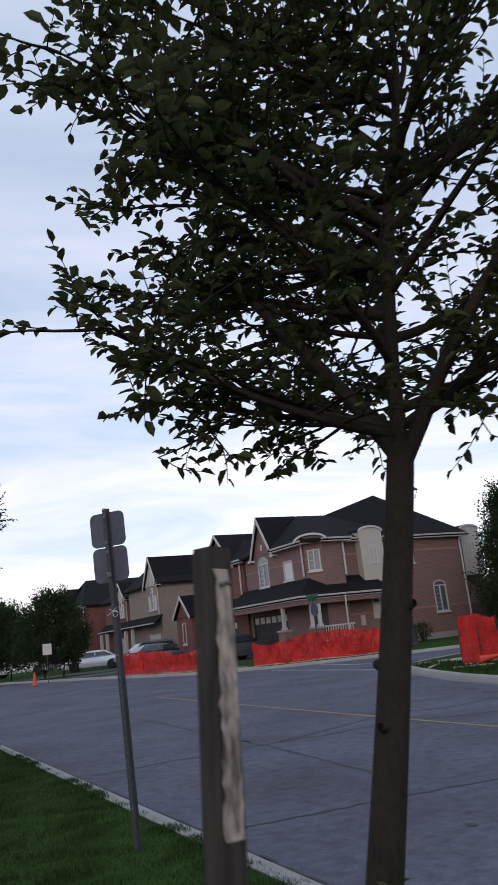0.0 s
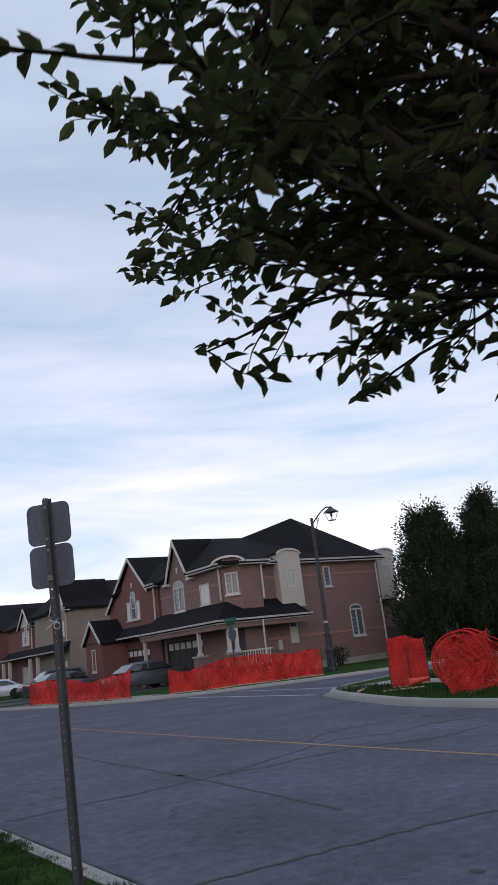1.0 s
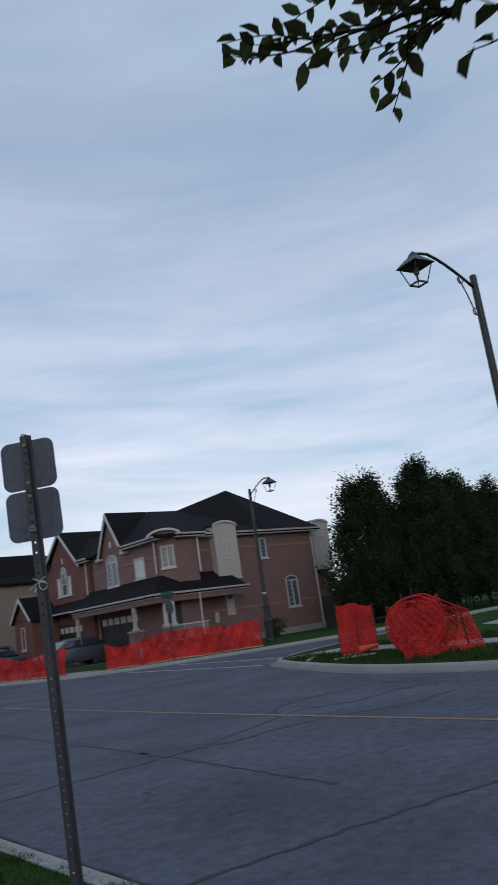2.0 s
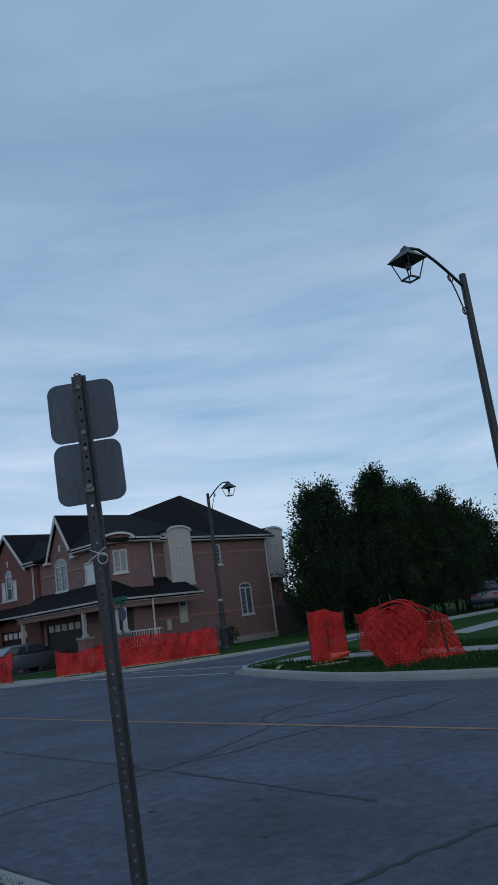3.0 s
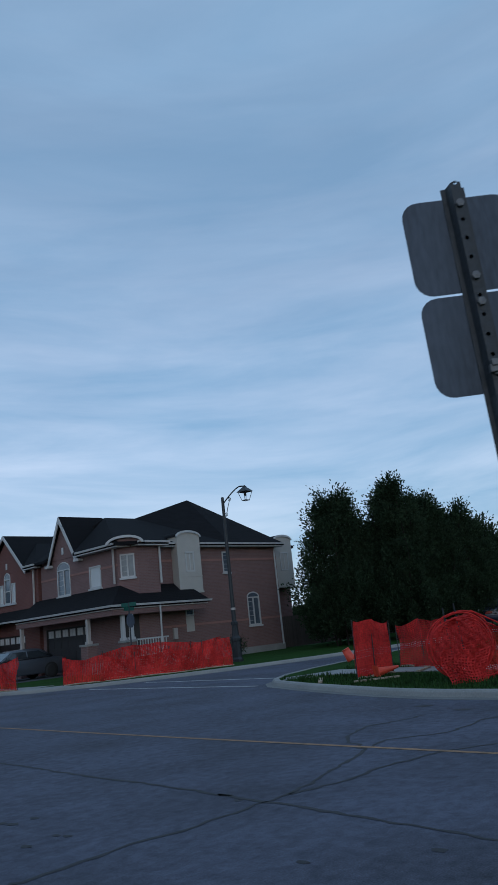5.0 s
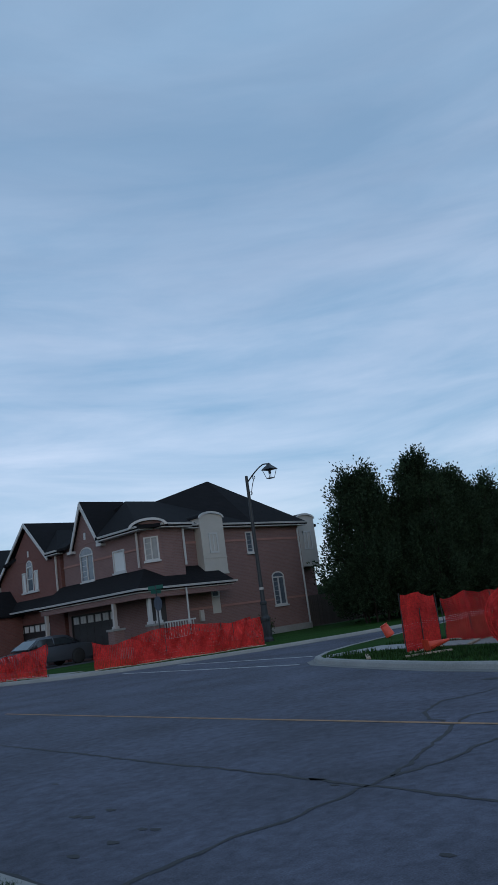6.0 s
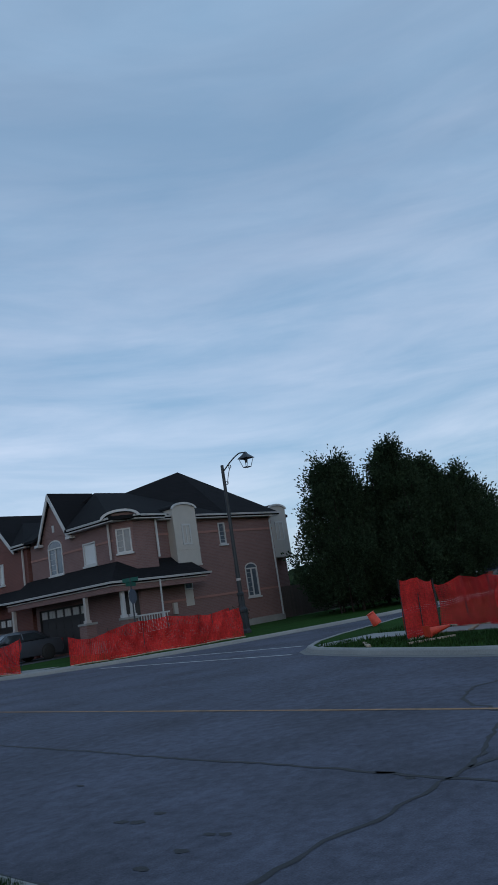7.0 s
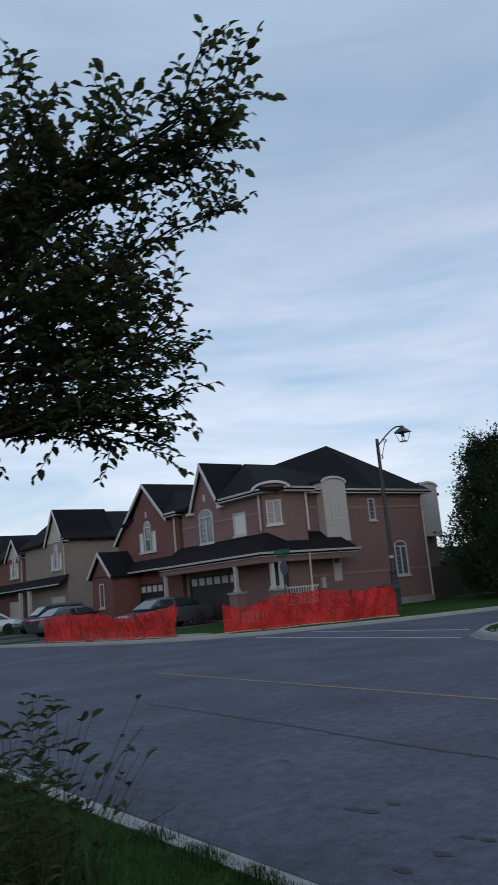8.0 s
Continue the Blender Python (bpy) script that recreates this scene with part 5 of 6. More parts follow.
young_tree(1.11, 0.57, (0.36, -0.16), 3, "slim street tree with dense small broad leaves", thin=1.32, reach=0.84, top=4.5, fork=1.93, limbs=19, radius=0.045, leaf=0.048, trunk_bend=0.012, forks=(-0.65, 2.3),
           high=((2.65, 2.45, 0.2, 0.74), (2.3, 2.7, 0.22, 0.76), (2.95, 2.7, 0.3, 0.76), (2.6, 2.9, 0.3, 0.9), (2.4, 3.2, 0.35, 0.9), (3.0, 3.1, 0.4, 0.82), (2.7, 3.4, 0.3, 1.0), (2.85, 3.3, 0.45, 1.05), (2.5, 3.6, 0.35, 1.05), (2.8, 2.45, 0.5, 1.1), (2.98, 2.6, 0.5, 1.12), (2.62, 2.6, 0.5, 1.08), (2.2, 2.2, 0.3, 0.6), (1.8, 2.3, 0.3, 0.95), (1.65, 2.45, 0.3, 0.95), (1.5, 2.4, 0.4, 0.9), (1.3, 2.6, 0.3, 0.7), (-0.3, 2.8, 0.4, 0.8), (-1.0, 2.7, 0.4, 0.8)),
           low=((2.75, 0.32, 0.74), (2.5, 0.4, 0.66), (2.15, 0.42, 0.55), (1.6, 0.5, 0.5), (-0.2, 0.5, 0.75), (-0.6, 0.42, 0.8), (-0.9, 0.35, 0.7)))
young_tree(0.65, 9.5, (0.14, 0.0), 8, "slim street tree with loose broad-leaved crown", thin=1.2, reach=0.72, top=3.4, fork=2.1, limbs=24, radius=0.045, leaf=0.046, taper=0.1,
           high=((-0.5, 2.8, 0.38, 1.0), (-0.3, 2.9, 0.42, 1.02), (-0.8, 2.95, 0.4, 1.0), (-0.45, 2.6, 0.25, 0.9), (-0.2, 2.4, 0.15, 0.8), (-0.6, 3.0, 0.45, 1.05), (-0.9, 2.3, 0.1, 0.75)),
           low=((-0.9, 0.5, 0.8), (-0.6, 0.14, 0.7), (-1.0, 0.05, 0.6), (-0.25, 0.2, 0.7)))


def garden_tree(x, y, width, height, seed, label, base=0.9, leaf=0.19, count=7500, stems=5, group="trees beside the side street", cone=0.35):
    """A full-crowned tree further off: several stems and a ragged crown of leaf sprays on lobes."""
    rng = np.random.default_rng(seed)
    rr = random.Random(seed)
    t = thing("garden_tree", pose(x, y, 0.1), label, "tree", group)
    lines = []
    for k in range(stems):
        a = 2 * math.pi * k / stems + rr.uniform(-0.4, 0.4)
        b, e = width * 0.12, width * 0.3
        lines.append(([Vector((b * math.cos(a), b * math.sin(a), -0.1)), Vector((b * 1.2 * math.cos(a), b * 1.2 * math.sin(a), base + 0.4)), Vector((e * math.cos(a), e * math.sin(a), height * 0.5)), Vector((e * 0.6 * math.cos(a), e * 0.6 * math.sin(a), height * 0.85))], 0.06, 0.015, 6))
    link("trunk", tubes_mesh("trunk", lines), BARK, t)
    # upright sprays over an egg-shaped crown, thin towards the tip
    nl = 460
    f = rng.random(nl) ** 1.05
    z = base + (height - base) * (0.03 + 0.9 * f)
    env = width / 2 * np.clip(np.sin(np.pi * np.clip(f * 0.80 + 0.17, 0, 1)) ** 0.5, 0.05, 1) * (1 - cone * f)
    a = rng.random(nl) * 2 * np.pi
    env *= 1 + 0.10 * np.sin(3 * a + seed) + 0.08 * np.sin(5 * a + 9 * f + seed)
    r = env * np.sqrt(rng.uniform(0.02, 1.0, nl)) * rng.uniform(0.86, 1.06, nl)
    lobes = np.stack([r * np.cos(a), r * np.sin(a), z], 1)
    size = width * rng.uniform(0.04, 0.095, nl)
    pick = rng.integers(0, nl, count)
    v = rng.normal(size=(count, 3))
    v /= np.linalg.norm(v, axis=1)[:, None]
    rad = size[pick][:, None] * rng.uniform(0.3, 1.15, count)[:, None]
    out = np.stack([np.cos(a), np.sin(a), np.full(nl, 1.6)], 1)[pick]
    p = lobes[pick] + v * rad * np.array([0.9, 0.9, 1.1]) + out * (size[pick] * rng.uniform(-0.2, 1.5, count) ** 1.0)[:, None] * 0.8
    d = v * 0.8 + rng.normal(size=(count, 3)) * 0.4 + out * 0.5
    n = rng.normal(size=(count, 3)) + np.array([0, 0, 0.8])
    ln = leaf * rng.uniform(0.6, 1.3, count)
    me = leaves_mesh("foliage", [(p[i], d[i], n[i], ln[i], ln[i] * 0.6) for i in range(count)])
    tagged(link("foliage", me, LEAF_FAR, t), kind="stuff")
    return t


garden_tree(31.85, 29.0, 5.1, 7.7, 21, "tall dark leafy tree with ragged egg-shaped crown", count=52000, leaf=0.125, base=0.3, cone=0.5)
garden_tree(33.7, 26.6, 4.6, 8.1, 22, "tall dark leafy tree beside the side street", count=50000, leaf=0.125, base=0.5, cone=0.62)
garden_tree(36.2, 26.4, 4.6, 7.3, 23, "dark leafy tree in the row by the street", count=44000, leaf=0.125, base=0.5, cone=0.45)
garden_tree(38.8, 26.2, 4.6, 6.8, 24, "dark leafy tree with gaps showing sky", count=36000, leaf=0.125, base=0.5, cone=0.45)
garden_tree(46.0, 29.6, 7.0, 5.9, 25, "broad dark tree above the parked cars", count=24000, base=1.7, leaf=0.19)
garden_tree(49.0, 24.0, 7.5, 7.7, 26, "broad dark tree at the end of the row", count=30000, base=1.7, leaf=0.18, cone=0.5)
garden_tree(47, 35, 7.0, 7.0, 27, "dark tree behind the row by the street", count=9000, leaf=0.3, base=0.3)
garden_tree(36.0, 30.4, 6.4, 5.8, 28, "dark shrubby tree behind the house garden", count=26000, leaf=0.17, base=0.1)
garden_tree(12.0, 51.5, 4.8, 5.3, 31, "round dark tree beside the far kerb", count=26000, leaf=0.14, base=0.6, stems=2, group="trees along the far road", cone=0.2)
garden_tree(9.6, 57.0, 4.8, 5.0, 32, "dark tree in front of the far houses", count=20000, leaf=0.15, base=0.5, stems=2, group="trees along the far road", cone=0.2)
garden_tree(10.0, 70.0, 6.0, 6.5, 33, "distant dark green tree at the road's bend", count=6000, base=0.8, leaf=0.3, stems=2, group="trees along the far road", cone=0.2)
garden_tree(5.0, 82.0, 7.0, 7.0, 34, "distant green tree beyond the bend", count=6000, base=0.8, leaf=0.34, stems=2, group="trees along the far road", cone=0.2)
garden_tree(28.4, 33.7, 1.1, 0.95, 41, "small round shrub against the brick wall", count=900, base=0.1, leaf=0.07, stems=3, group="shrubs", cone=0.1)

# far wood that closes the horizon
rng_w = np.random.default_rng(5)
cw = 26000
aw = rng_w.random(cw) * 2 * np.pi
dw = rng_w.uniform(130, 190, cw)
top_w = 7 + 2.5 * np.sin(aw * 9) + 2 * np.sin(aw * 23 + 1) + 1.2 * np.sin(aw * 61)
pw = np.stack([20 + dw * np.cos(aw), 30 + dw * np.sin(aw), top_w * rng_w.random(cw) ** 0.7], 1)
vw = rng_w.normal(size=(cw, 3))
me = leaves_mesh("far_wood", [(pw[i], vw[i], vw[i - 1] + np.array([0.01, 0, 0.5]), 2.2, 1.7) for i in range(cw)])
tagged(link("far_wood", me, LEAF_FAR), "dark band of distant trees along the horizon", "trees", kind="stuff")

# wooden fence of the corner house garden
fence_wood = thing("garden_fence", pose(33.4, 35.0, 0.1), "dark board garden fence beside the corner house", "fence")
DARKBOARD = mat("dark_fence_boards", (0.085, 0.065, 0.055), 0.85, 0, 0.35, 3, 40, 0.3, spread=0.4)
board = boxes((0, 0.14, -0.012, 0.012, 0.05, 1.8))
board_me = bpy.data.meshes.new("board")
board.to_mesh(board_me)
board.free()
for i in range(90):
    link("board", board_me, DARKBOARD, fence_wood).location = (i * 0.15, -0.02 * i * 0.15, 0)
part("rail", boxes((0, 13.5, 0.013, 0.06, 0.4, 0.5)), DARKBOARD, fence_wood).rotation_euler = (0, 0, -0.02)
part("rail", boxes((0, 13.5, 0.013, 0.06, 1.4, 1.5)), DARKBOARD, fence_wood).rotation_euler = (0, 0, -0.02)


# ---- vehicles ----
def car(m, paint, label, L=4.7, W=1.8, H=1.45, kind="sedan"):
    c = thing("car", m, label, "car", "parked cars")
    h = L / 2
    # side outline: sill, bumpers, bonnet, glass line, boot
    if kind == "sedan":
        lower = [(-h, 0.42), (-h + 0.02, 0.72), (-h + 0.12, 0.90), (-h + 0.75, 0.98), (-0.2, 0.94), (0.95, 0.92), (h - 0.25, 0.74), (h - 0.03, 0.6), (h, 0.38), (h - 0.1, 0.22), (-h + 0.1, 0.22)]
        roof = [(-h + 0.65, 0.97), (-h + 1.35, H - 0.05), (-h + 1.9, H), (0.25, H - 0.02), (0.6, H - 0.08), (1.35, 0.92)]
    elif kind == "suv":
        lower = [(-h, 0.45), (-h + 0.02, 0.95), (-h + 0.1, 1.05), (-0.2, 1.05), (1.0, 1.03), (h - 0.2, 0.9), (h - 0.03, 0.7), (h, 0.42), (h - 0.1, 0.28), (-h + 0.1, 0.28)]
        roof = [(-h + 0.08, 1.04), (-h + 0.35, H - 0.06), (-h + 0.8, H), (0.2, H - 0.02), (0.5, H - 0.08), (1.25, 1.03)]
    else:
        lower = [(-h, 0.5), (-h + 0.02, 1.0), (-0.4, 1.02), (-0.3, 1.05), (1.2, 1.05), (h - 0.15, 0.98), (h - 0.02, 0.75), (h, 0.45), (h - 0.1, 0.32), (-h + 0.1, 0.32)]
        roof = [(-0.55, 1.04), (-0.45, H - 0.06), (-0.2, H), (0.45, H - 0.02), (0.7, H - 0.08), (1.3, 1.04)]
    up = Matrix(((1, 0, 0, 0), (0, 0, 1, 0), (0, 1, 0, 0), (0, 0, 0, 1)))
    bm = prism(lower, -W / 2, W / 2, up)
    bmesh.ops.bevel(bm, geom=list(bm.edges), offset=0.07, segments=3, affect="EDGES", profile=0.6)
    body = smooth(part("body", bm, paint, c))

    def house(outline, w0, w1, z0, z1):
        b = bmesh.new()
        l, r = [], []
        for x, z in outline:
            w = w0 + (w1 - w0) * (z - z0) / (z1 - z0)
            l.append(b.verts.new((x, -w, z)))
            r.append(b.verts.new((x, w, z)))
        k = len(outline)
        for i in range(k):
            b.faces.new((l[i], l[(i + 1) % k], r[(i + 1) % k], r[i]))
        b.faces.new(l[::-1])
        b.faces.new(r)
        return b

    z0 = roof[0][1]
    bm = house(roof, W / 2 - 0.06, W / 2 - 0.24, z0, H)
    bmesh.ops.bevel(bm, geom=list(bm.edges), offset=0.04, segments=2, affect="EDGES")
    cabin = smooth(part("cabin", bm, paint, c))
    for sgn in (-1, 1):
        x0, x1 = roof[1][0] + 0.08, roof[4][0] + 0.02
        zb, zt = z0 + 0.05, H - 0.13
        for xa, xb, xc, xd in ((roof[0][0] + 0.25, -0.03 + (x0 + x1) / 2 - 0.0, (x0 + x1) / 2 - 0.03, x0 + 0.06), ((x0 + x1) / 2 + 0.03, roof[5][0] - 0.32, x1 - 0.02, (x0 + x1) / 2 + 0.03)):
            b = bmesh.new()
            q = []
            for x, z in ((xa, zb), (xb, zb), (xc, zt), (xd, zt)):
                w = (W / 2 - 0.06) + (-0.18) * (z - z0) / (H - z0) + 0.012
                q.append(b.verts.new((x, sgn * w, z)))
            b.faces.new(q)
            e = bmesh.ops.extrude_face_region(b, geom=list(b.faces))
            bmesh.ops.translate(b, vec=(0, -sgn * 0.02, 0), verts=[g for g in e["geom"] if isinstance(g, bmesh.types.BMVert)])
            part("side_window", b, CARGLASS, cabin)
        m_ = part("mirror", boxes((roof[5][0] - 0.45, roof[5][0] - 0.3, sgn * (W / 2 + 0.02) - 0.08, sgn * (W / 2 + 0.02) + 0.08, z0 + 0.03, z0 + 0.17), bevel=0.03), paint, c)
    for i, j, nm in ((4, 5, "windscreen"), (1, 0, "rear_window")):
        (xa, za), (xb, zb) = roof[i], roof[j]
        b = bmesh.new()
        q = []
        for t, s in ((0.12, -1), (0.12, 1), (0.9, 1), (0.9, -1)):
            x, z = xa + (xb - xa) * t, za + (zb - za) * t
            w = (W / 2 - 0.12) - 0.18 * (z - z0) / (H - z0)
            off = 0.012 if nm == "windscreen" else -0.012
            q.append(b.verts.new((x + off * 1.5, s * w, z + 0.012)))
        b.faces.new(q)
        e = bmesh.ops.extrude_face_region(b, geom=list(b.faces))
        bmesh.ops.translate(b, vec=(-off, 0, -0.012), verts=[g for g in e["geom"] if isinstance(g, bmesh.types.BMVert)])
        part(nm, b, CARGLASS, cabin)
    wr = 0.33 if kind == "sedan" else 0.37
    for x in (-h + 0.92, h - 0.9):
        for sgn in (-1, 1):
            tyre = part("wheel", lathe([(wr * 0.62, -0.1), (wr * 0.95, -0.1), (wr, -0.07), (wr, 0.07), (wr * 0.95, 0.1), (wr * 0.62, 0.1)], 24), BLACK, c)
            tyre.matrix_basis = pose(x, sgn * (W / 2 - 0.065), wr, 90)
            smooth(tyre)
            arch = part("wheel_arch", lathe([(wr * 1.16, -0.02), (wr * 1.16, 0.02)], 24), BLACK, c)
            arch.matrix_basis = pose(x, sgn * (W / 2 - 0.012), wr + 0.02, 90)
            rim = bmesh.new()
            tube(rim, [(0, 0, -0.06), (0, 0, 0.06)], wr * 0.2, 12)
            for k in range(5):
                a = 2 * math.pi * k / 5
                box(rim, wr * 0.15, wr * 0.64, -0.028, 0.028, -0.095, 0.095, Matrix.Rotation(a, 4, "Z"))
            part("rim", rim, CHROME, tyre)
    for sgn in (-1, 1):
        part("headlight", boxes((h - 0.24, h - 0.02, sgn * (W / 2 - 0.3) - 0.2, sgn * (W / 2 - 0.3) + 0.2, 0.6, 0.74), bevel=0.03), CHROME, c)
        part("tail_light", boxes((-h - 0.005, -h + 0.2, sgn * (W / 2 - 0.26) - 0.2, sgn * (W / 2 - 0.26) + 0.2, 0.72, 0.88), bevel=0.03), TAILRED, c)
    return c


CARGLASS = glass("car_glass", (0.03, 0.035, 0.04), 0.04)
TAILRED = mat("red_lamp_plastic", (0.3, 0.01, 0.01), 0.3, 0, 0.1, 5, 30, 0)


def paint(name, colour):
    m = mat(name, colour, 0.32, 0.25, 0.06, 2, 60, 0.02)
    m.node_tree.nodes["Principled BSDF"].inputs["Coat Weight"].default_value = 0.6
    return m


GREY, BLACKP, WHITE, SILVER, NAVY = paint("grey_car_paint", (0.07, 0.077, 0.092)), paint("black_car_paint", (0.025, 0.026, 0.03)), paint("white_car_paint", (0.75, 0.76, 0.78)), paint("silver_car_paint", (0.42, 0.43, 0.45)), paint("navy_car_paint", (0.03, 0.04, 0.08))
car(pose(19.2, 39.8, 0.13, 0, 0, 182), GREY, "dark grey saloon car parked on the driveway", L=4.6, H=1.47)
car(pose(17.4, 46.6, 0.13, 0, 0, 3), GREY, "grey saloon car parked before the red brick house", L=4.6)
car(pose(19.5, 54.6, 0.13, 0, 0, 178), BLACKP, "black sport utility car parked on the driveway", L=4.6, H=1.7, kind="suv")
car(pose(16.9, 59.5, 0.13, 0, 0, 160), WHITE, "white saloon car parked across the far driveway")
car(pose(12.6, 66.5, 0.13, 0, 0, 150), WHITE, "white pickup truck parked by the far trees", L=5.4, H=1.8, W=1.9, kind="pickup")
car(pose(42.3, 26.3, 0.13, 0, 0, 35), NAVY, "dark car parked under the trees", L=4.6, H=1.55, kind="suv")
car(pose(45.6, 24.6, 0.13, 0, 0, 40), SILVER, "pale car parked under the trees", L=4.6, H=1.6, kind="suv")

small_sign = thing("street_sign", pose(10.0, 44.2, 0.05, 0, 0, -20), "small white rectangular sign on a thin post", "road sign")
bm = bmesh.new()
tube(bm, [(0, 0, 0), (0, 0, 2.1)], 0.03, 6)
part("post", bm, POST_STEEL, small_sign)
part("plate", boxes((-0.25, 0.25, -0.035, -0.03, 1.55, 2.15), bevel=0.002), TRIM, small_sign)

# ---- stake beside the camera ----
stake = thing("tree_stake", pose(0.285, -0.585, 0.1, 0.5, 3.3, 16), "weathered dark wooden stake with a pale worn face", "stake")
bm = bmesh.new()
zs = [-0.2 + 0.08 * i for i in range(20)] + [1.36, 1.42, 1.452, 1.462]
rng_s = random.Random(4)
rings = []
for z in zs:
    w = 0.0135 if z < 1.455 else 0.0125
    rings.append([bm.verts.new((sx * (w + rng_s.uniform(-0.0008, 0.0008)), sy * (w + rng_s.uniform(-0.0008, 0.0008)), z)) for sx, sy in ((-1, -1), (-0.8, -1.04), (0.8, -1.04), (1, -1), (1.04, -0.8), (1.04, 0.8), (1, 1), (-1, 1))])
for a, b in zip(rings, rings[1:]):
    for k in range(8):
        bm.faces.new((a[k], a[(k + 1) % 8], b[(k + 1) % 8], b[k]))
bm.faces.new(rings[-1])
part("stake_body", bm, WOOD, stake)
bm = bmesh.new()
prev = None
for i in range(26):
    z = 1.2 + 0.24 * i / 25
    w0, w1 = -0.0105 + rng_s.uniform(-0.002, 0.003), 0.0125 - rng_s.uniform(0.0, 0.0022)
    if i > 20:
        w1 -= 0.001 * (i - 20)
    cur = bm.verts.new((w0, -0.0156, z)), bm.verts.new((w1, -0.0156, z))
    if prev:
        bm.faces.new((prev[0], prev[1], cur[1], cur[0]))
    prev = cur
e = bmesh.ops.extrude_face_region(bm, geom=list(bm.faces))
bmesh.ops.translate(bm, vec=(0, 0.0015, 0), verts=[g for g in e["geom"] if isinstance(g, bmesh.types.BMVert)])
part("worn_face", bm, WORN, stake, "pale strip of bare wood where the surface has worn")
for z in (1.425, 1.427):
    n_ = part("nail", lathe([(0.0025, 0), (0.0025, 0.004), (0.0, 0.005)], 6), BOLT, stake)
    n_.matrix_basis = pose(-0.004 if z == 1.425 else 0.004, -0.0148, z, 90)


# ---- grass and weeds ----
def blades(name, count, area, hmin, hmax, seed, label, keep=None, z0=0.1, width=0.006, lean=0.5, material=None):
    rng = np.random.default_rng(seed)
    x0, x1, y0, y1 = area
    p = np.stack([rng.uniform(x0, x1, count), rng.uniform(y0, y1, count), np.full(count, z0)], 1)
    if keep:
        p = p[[keep(a, b) for a, b in p[:, :2]]]
        count = len(p)
    tuft = 0.6 + 0.55 * np.sin(p[:, 0] * 7.3 + 2 * np.sin(p[:, 1] * 4.1)) * np.sin(p[:, 1] * 6.1 + 1.7)
    h = rng.uniform(hmin, hmax, count) * np.clip(tuft, 0.5, 1.3)
    a = rng.uniform(0, 2 * np.pi, count)
    d = np.stack([np.cos(a), np.sin(a), np.zeros(count)], 1)
    s = np.stack([-np.sin(a), np.cos(a), np.zeros(count)], 1) * width / 2
    l = (h * rng.uniform(0.1, lean, count))[:, None]
    up = np.array([0, 0, 1.0])
    v = np.stack([p - s, p + s, p + d * l * 0.35 + up * h[:, None] * 0.6 + s * 0.7, p + d * l * 0.35 + up * h[:, None] * 0.6 - s * 0.7, p + d * l + up * h[:, None]], 1).reshape(-1, 3)
    o = np.arange(count)[:, None] * 5
    faces = (o + np.array([[0, 1, 2, 3]])).tolist() + (o + np.array([[3, 2, 4]])).tolist()
    me = bpy.data.meshes.new(name)
    me.from_pydata(v.tolist(), [], faces)
    return tagged(link(name, me, material or BLADE), label, "grass", kind="stuff")


def on_corner(x, y):
    """Inside the grass corner, and off its concrete path."""
    for (x0, y0), (x1, y1) in zip(KERB_A, KERB_A[1:]):
        if y0 <= y < y1:
            return x > x0 + (x1 - x0) * (y - y0) / (y1 - y0) + 0.25 and not 14.4 < x - max(0, (y - 11) * 0.16) * (y > 11) < 16.0
    return False


blades("grass", 150000, (-0.3, NEAR_X - 0.1, 2.6, 13.5), 0.03, 0.085, 1, "mown grass blades on the verge by the kerb")
blades("grass", 9000, (NEAR_X - 0.24, NEAR_X - 0.06, 1.0, 14.0), 0.03, 0.075, 2, "grass tufts growing over the kerb edge")
blades("grass", 26000, (11.9, 18.0, 6.0, 17.5), 0.06, 0.16, 3, "rough grass on the corner across the road", width=0.02, keep=on_corner)


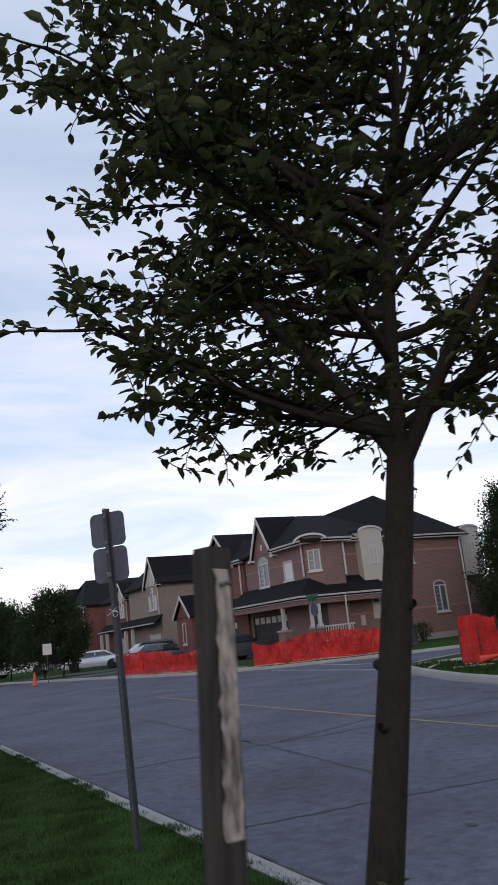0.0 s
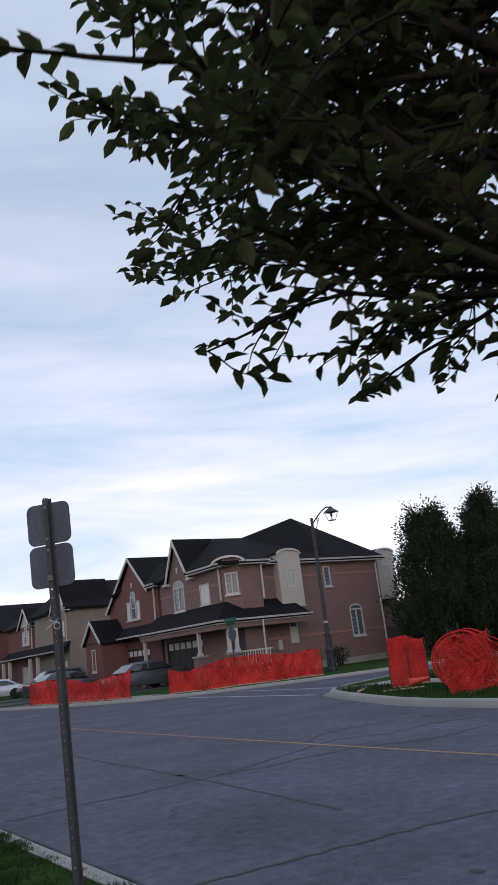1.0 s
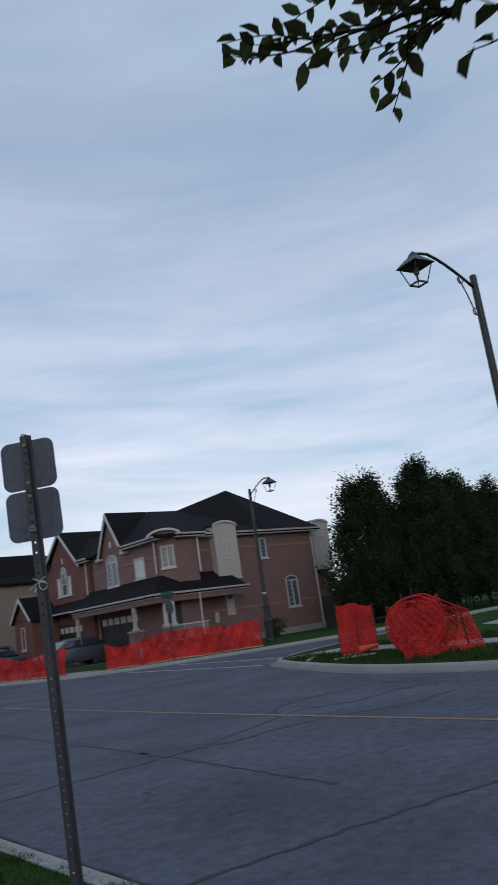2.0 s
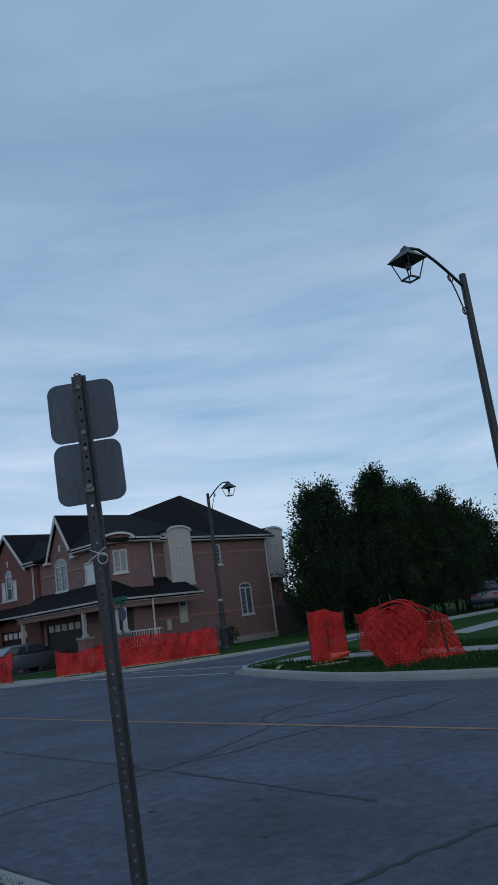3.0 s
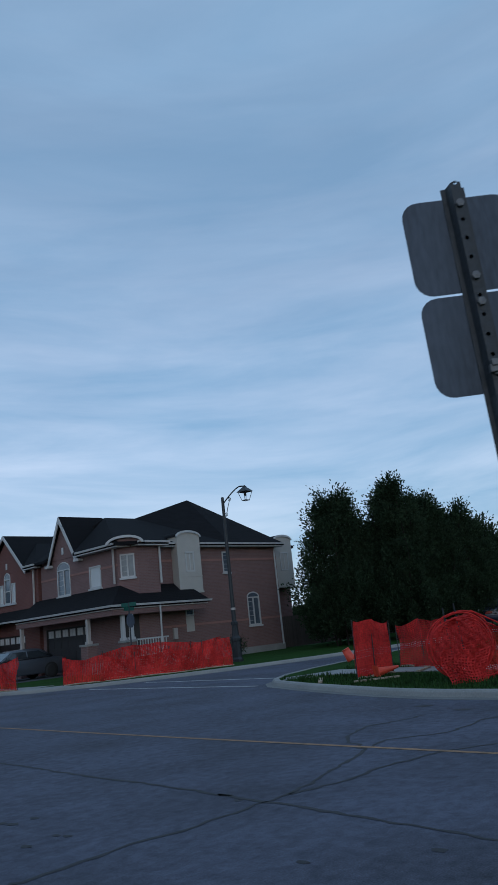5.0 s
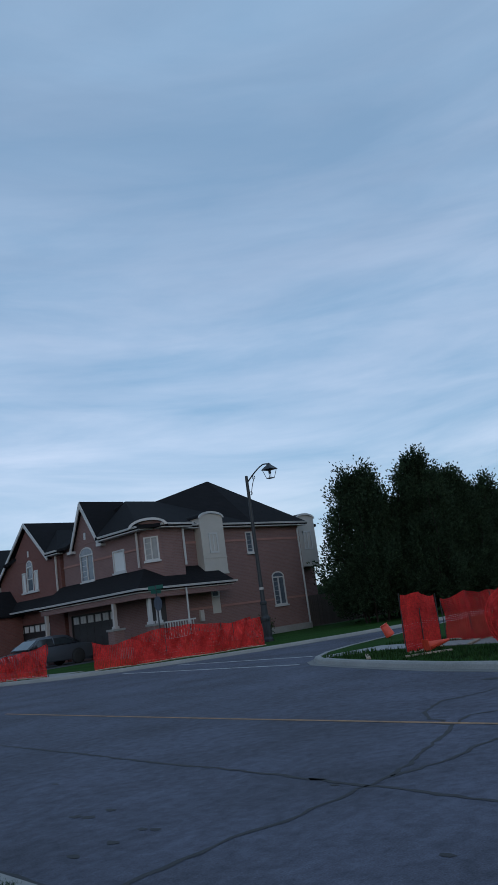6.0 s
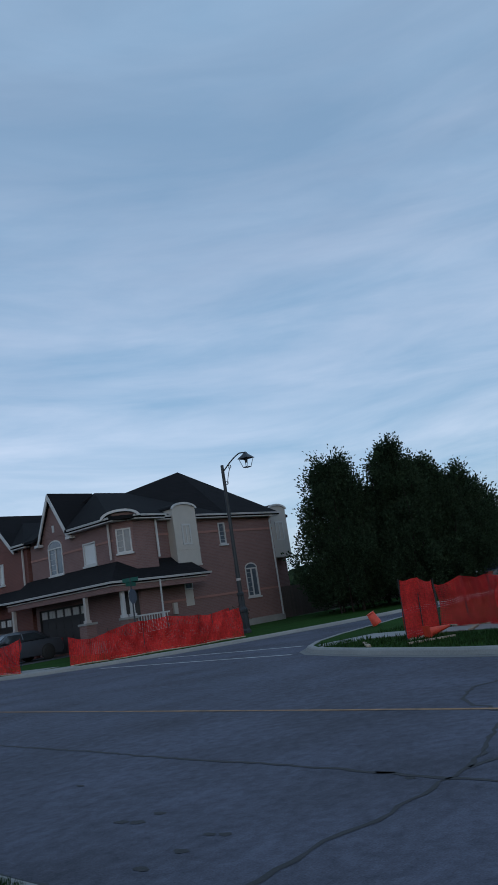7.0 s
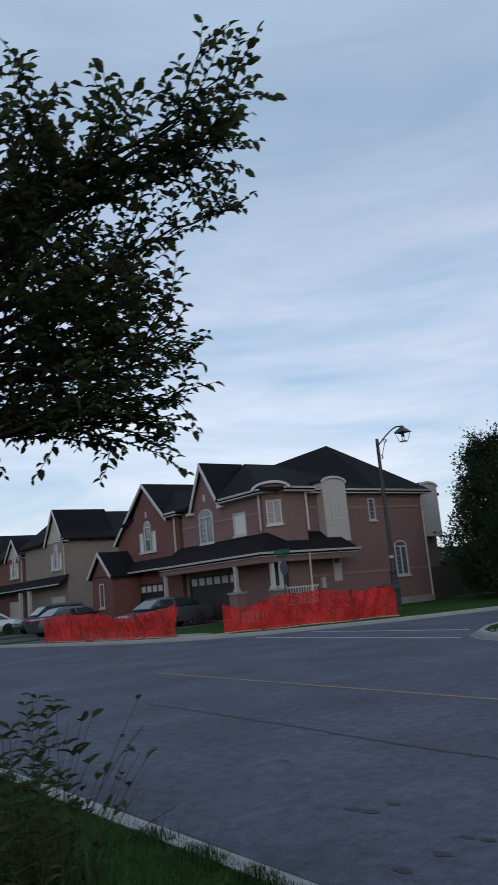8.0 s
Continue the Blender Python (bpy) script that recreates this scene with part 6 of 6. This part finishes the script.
def weed_clump(x, y, seed, label, stems=9, height=0.9, droop=0.6, lean=(0.35, -0.1), leafy=0.9, size=1.0):
    """Tall arching weeds: thin stems with narrow leaves, and long grass at the foot."""
    rng = random.Random(seed)
    w = thing("weed_clump", pose(x, y, 0.1), label, "weeds", "weeds on the verge")
    lines, spots = [], []
    for k in range(stems):
        p = Vector((rng.uniform(-0.12, 0.12), rng.uniform(-0.2, 0.2), 0))
        d = Vector((rng.uniform(-0.2, 0.3) + lean[0], rng.uniform(-0.35, 0.25) + lean[1], 1.2))
        pts, n = [p.copy()], 9
        hgt = height * rng.uniform(0.55, 1.1)
        for i in range(n):
            d = (d.normalized() + Vector((d.x * 0.1, d.y * 0.1, -droop * 0.12 * i / n))).normalized()
            p = p + d * hgt / n
            pts.append(p.copy())
        lines.append((pts, 0.0025, 0.001, 4))
        for i in range(2, n + 1):
            for s in (-1, 1):
                if rng.random() < leafy:
                    ax = (pts[i] - pts[i - 1]).normalized()
                    out = ax.cross(Vector((0, 0, 1))).normalized() * s
                    ln = rng.uniform(0.035, 0.075) * size
                    spots.append((pts[i], ax * 0.6 + out + Vector((0, 0, rng.uniform(-0.4, 0.4))), Vector((rng.uniform(-0.5, 0.5), rng.uniform(-0.5, 0.5), 1)), ln, ln * 0.38))
    tagged(link("stalk", tubes_mesh("stalk", lines), WEEDSTEM, w), kind="stuff")
    tagged(link("foliage", leaves_mesh("foliage", spots), LEAF, w), kind="stuff")
    return w


WEEDSTEM = mat("weed_stem", (0.045, 0.055, 0.025), 0.8, 0, 0.3, 10, 60, 0.1)
weed_clump(0.84, 9.2, 1, "tall arching grass stalks at the tree's foot by the kerb", stems=8, height=1.2, droop=0.9, lean=(0.3, -0.1), leafy=0.06)
weed_clump(0.84, 9.3, 2, "leafy weeds growing beside the street tree", stems=110, height=1.05, droop=0.2, lean=(-0.05, 0.05), size=0.95)
weed_clump(1.2, 0.52, 3, "thin weeds round the foot of the street tree", stems=7, height=0.75, droop=0.3, lean=(0.05, 0))
blades("grass", 9000, (0.4, 1.05, 8.7, 9.9), 0.25, 0.7, 6, "long unmown grass round the tree's foot", width=0.008, lean=0.7)
blades("grass", 700, (0.95, 1.4, 0.35, 0.75), 0.15, 0.4, 7, "long grass round the slim trunk", width=0.007, lean=0.6)
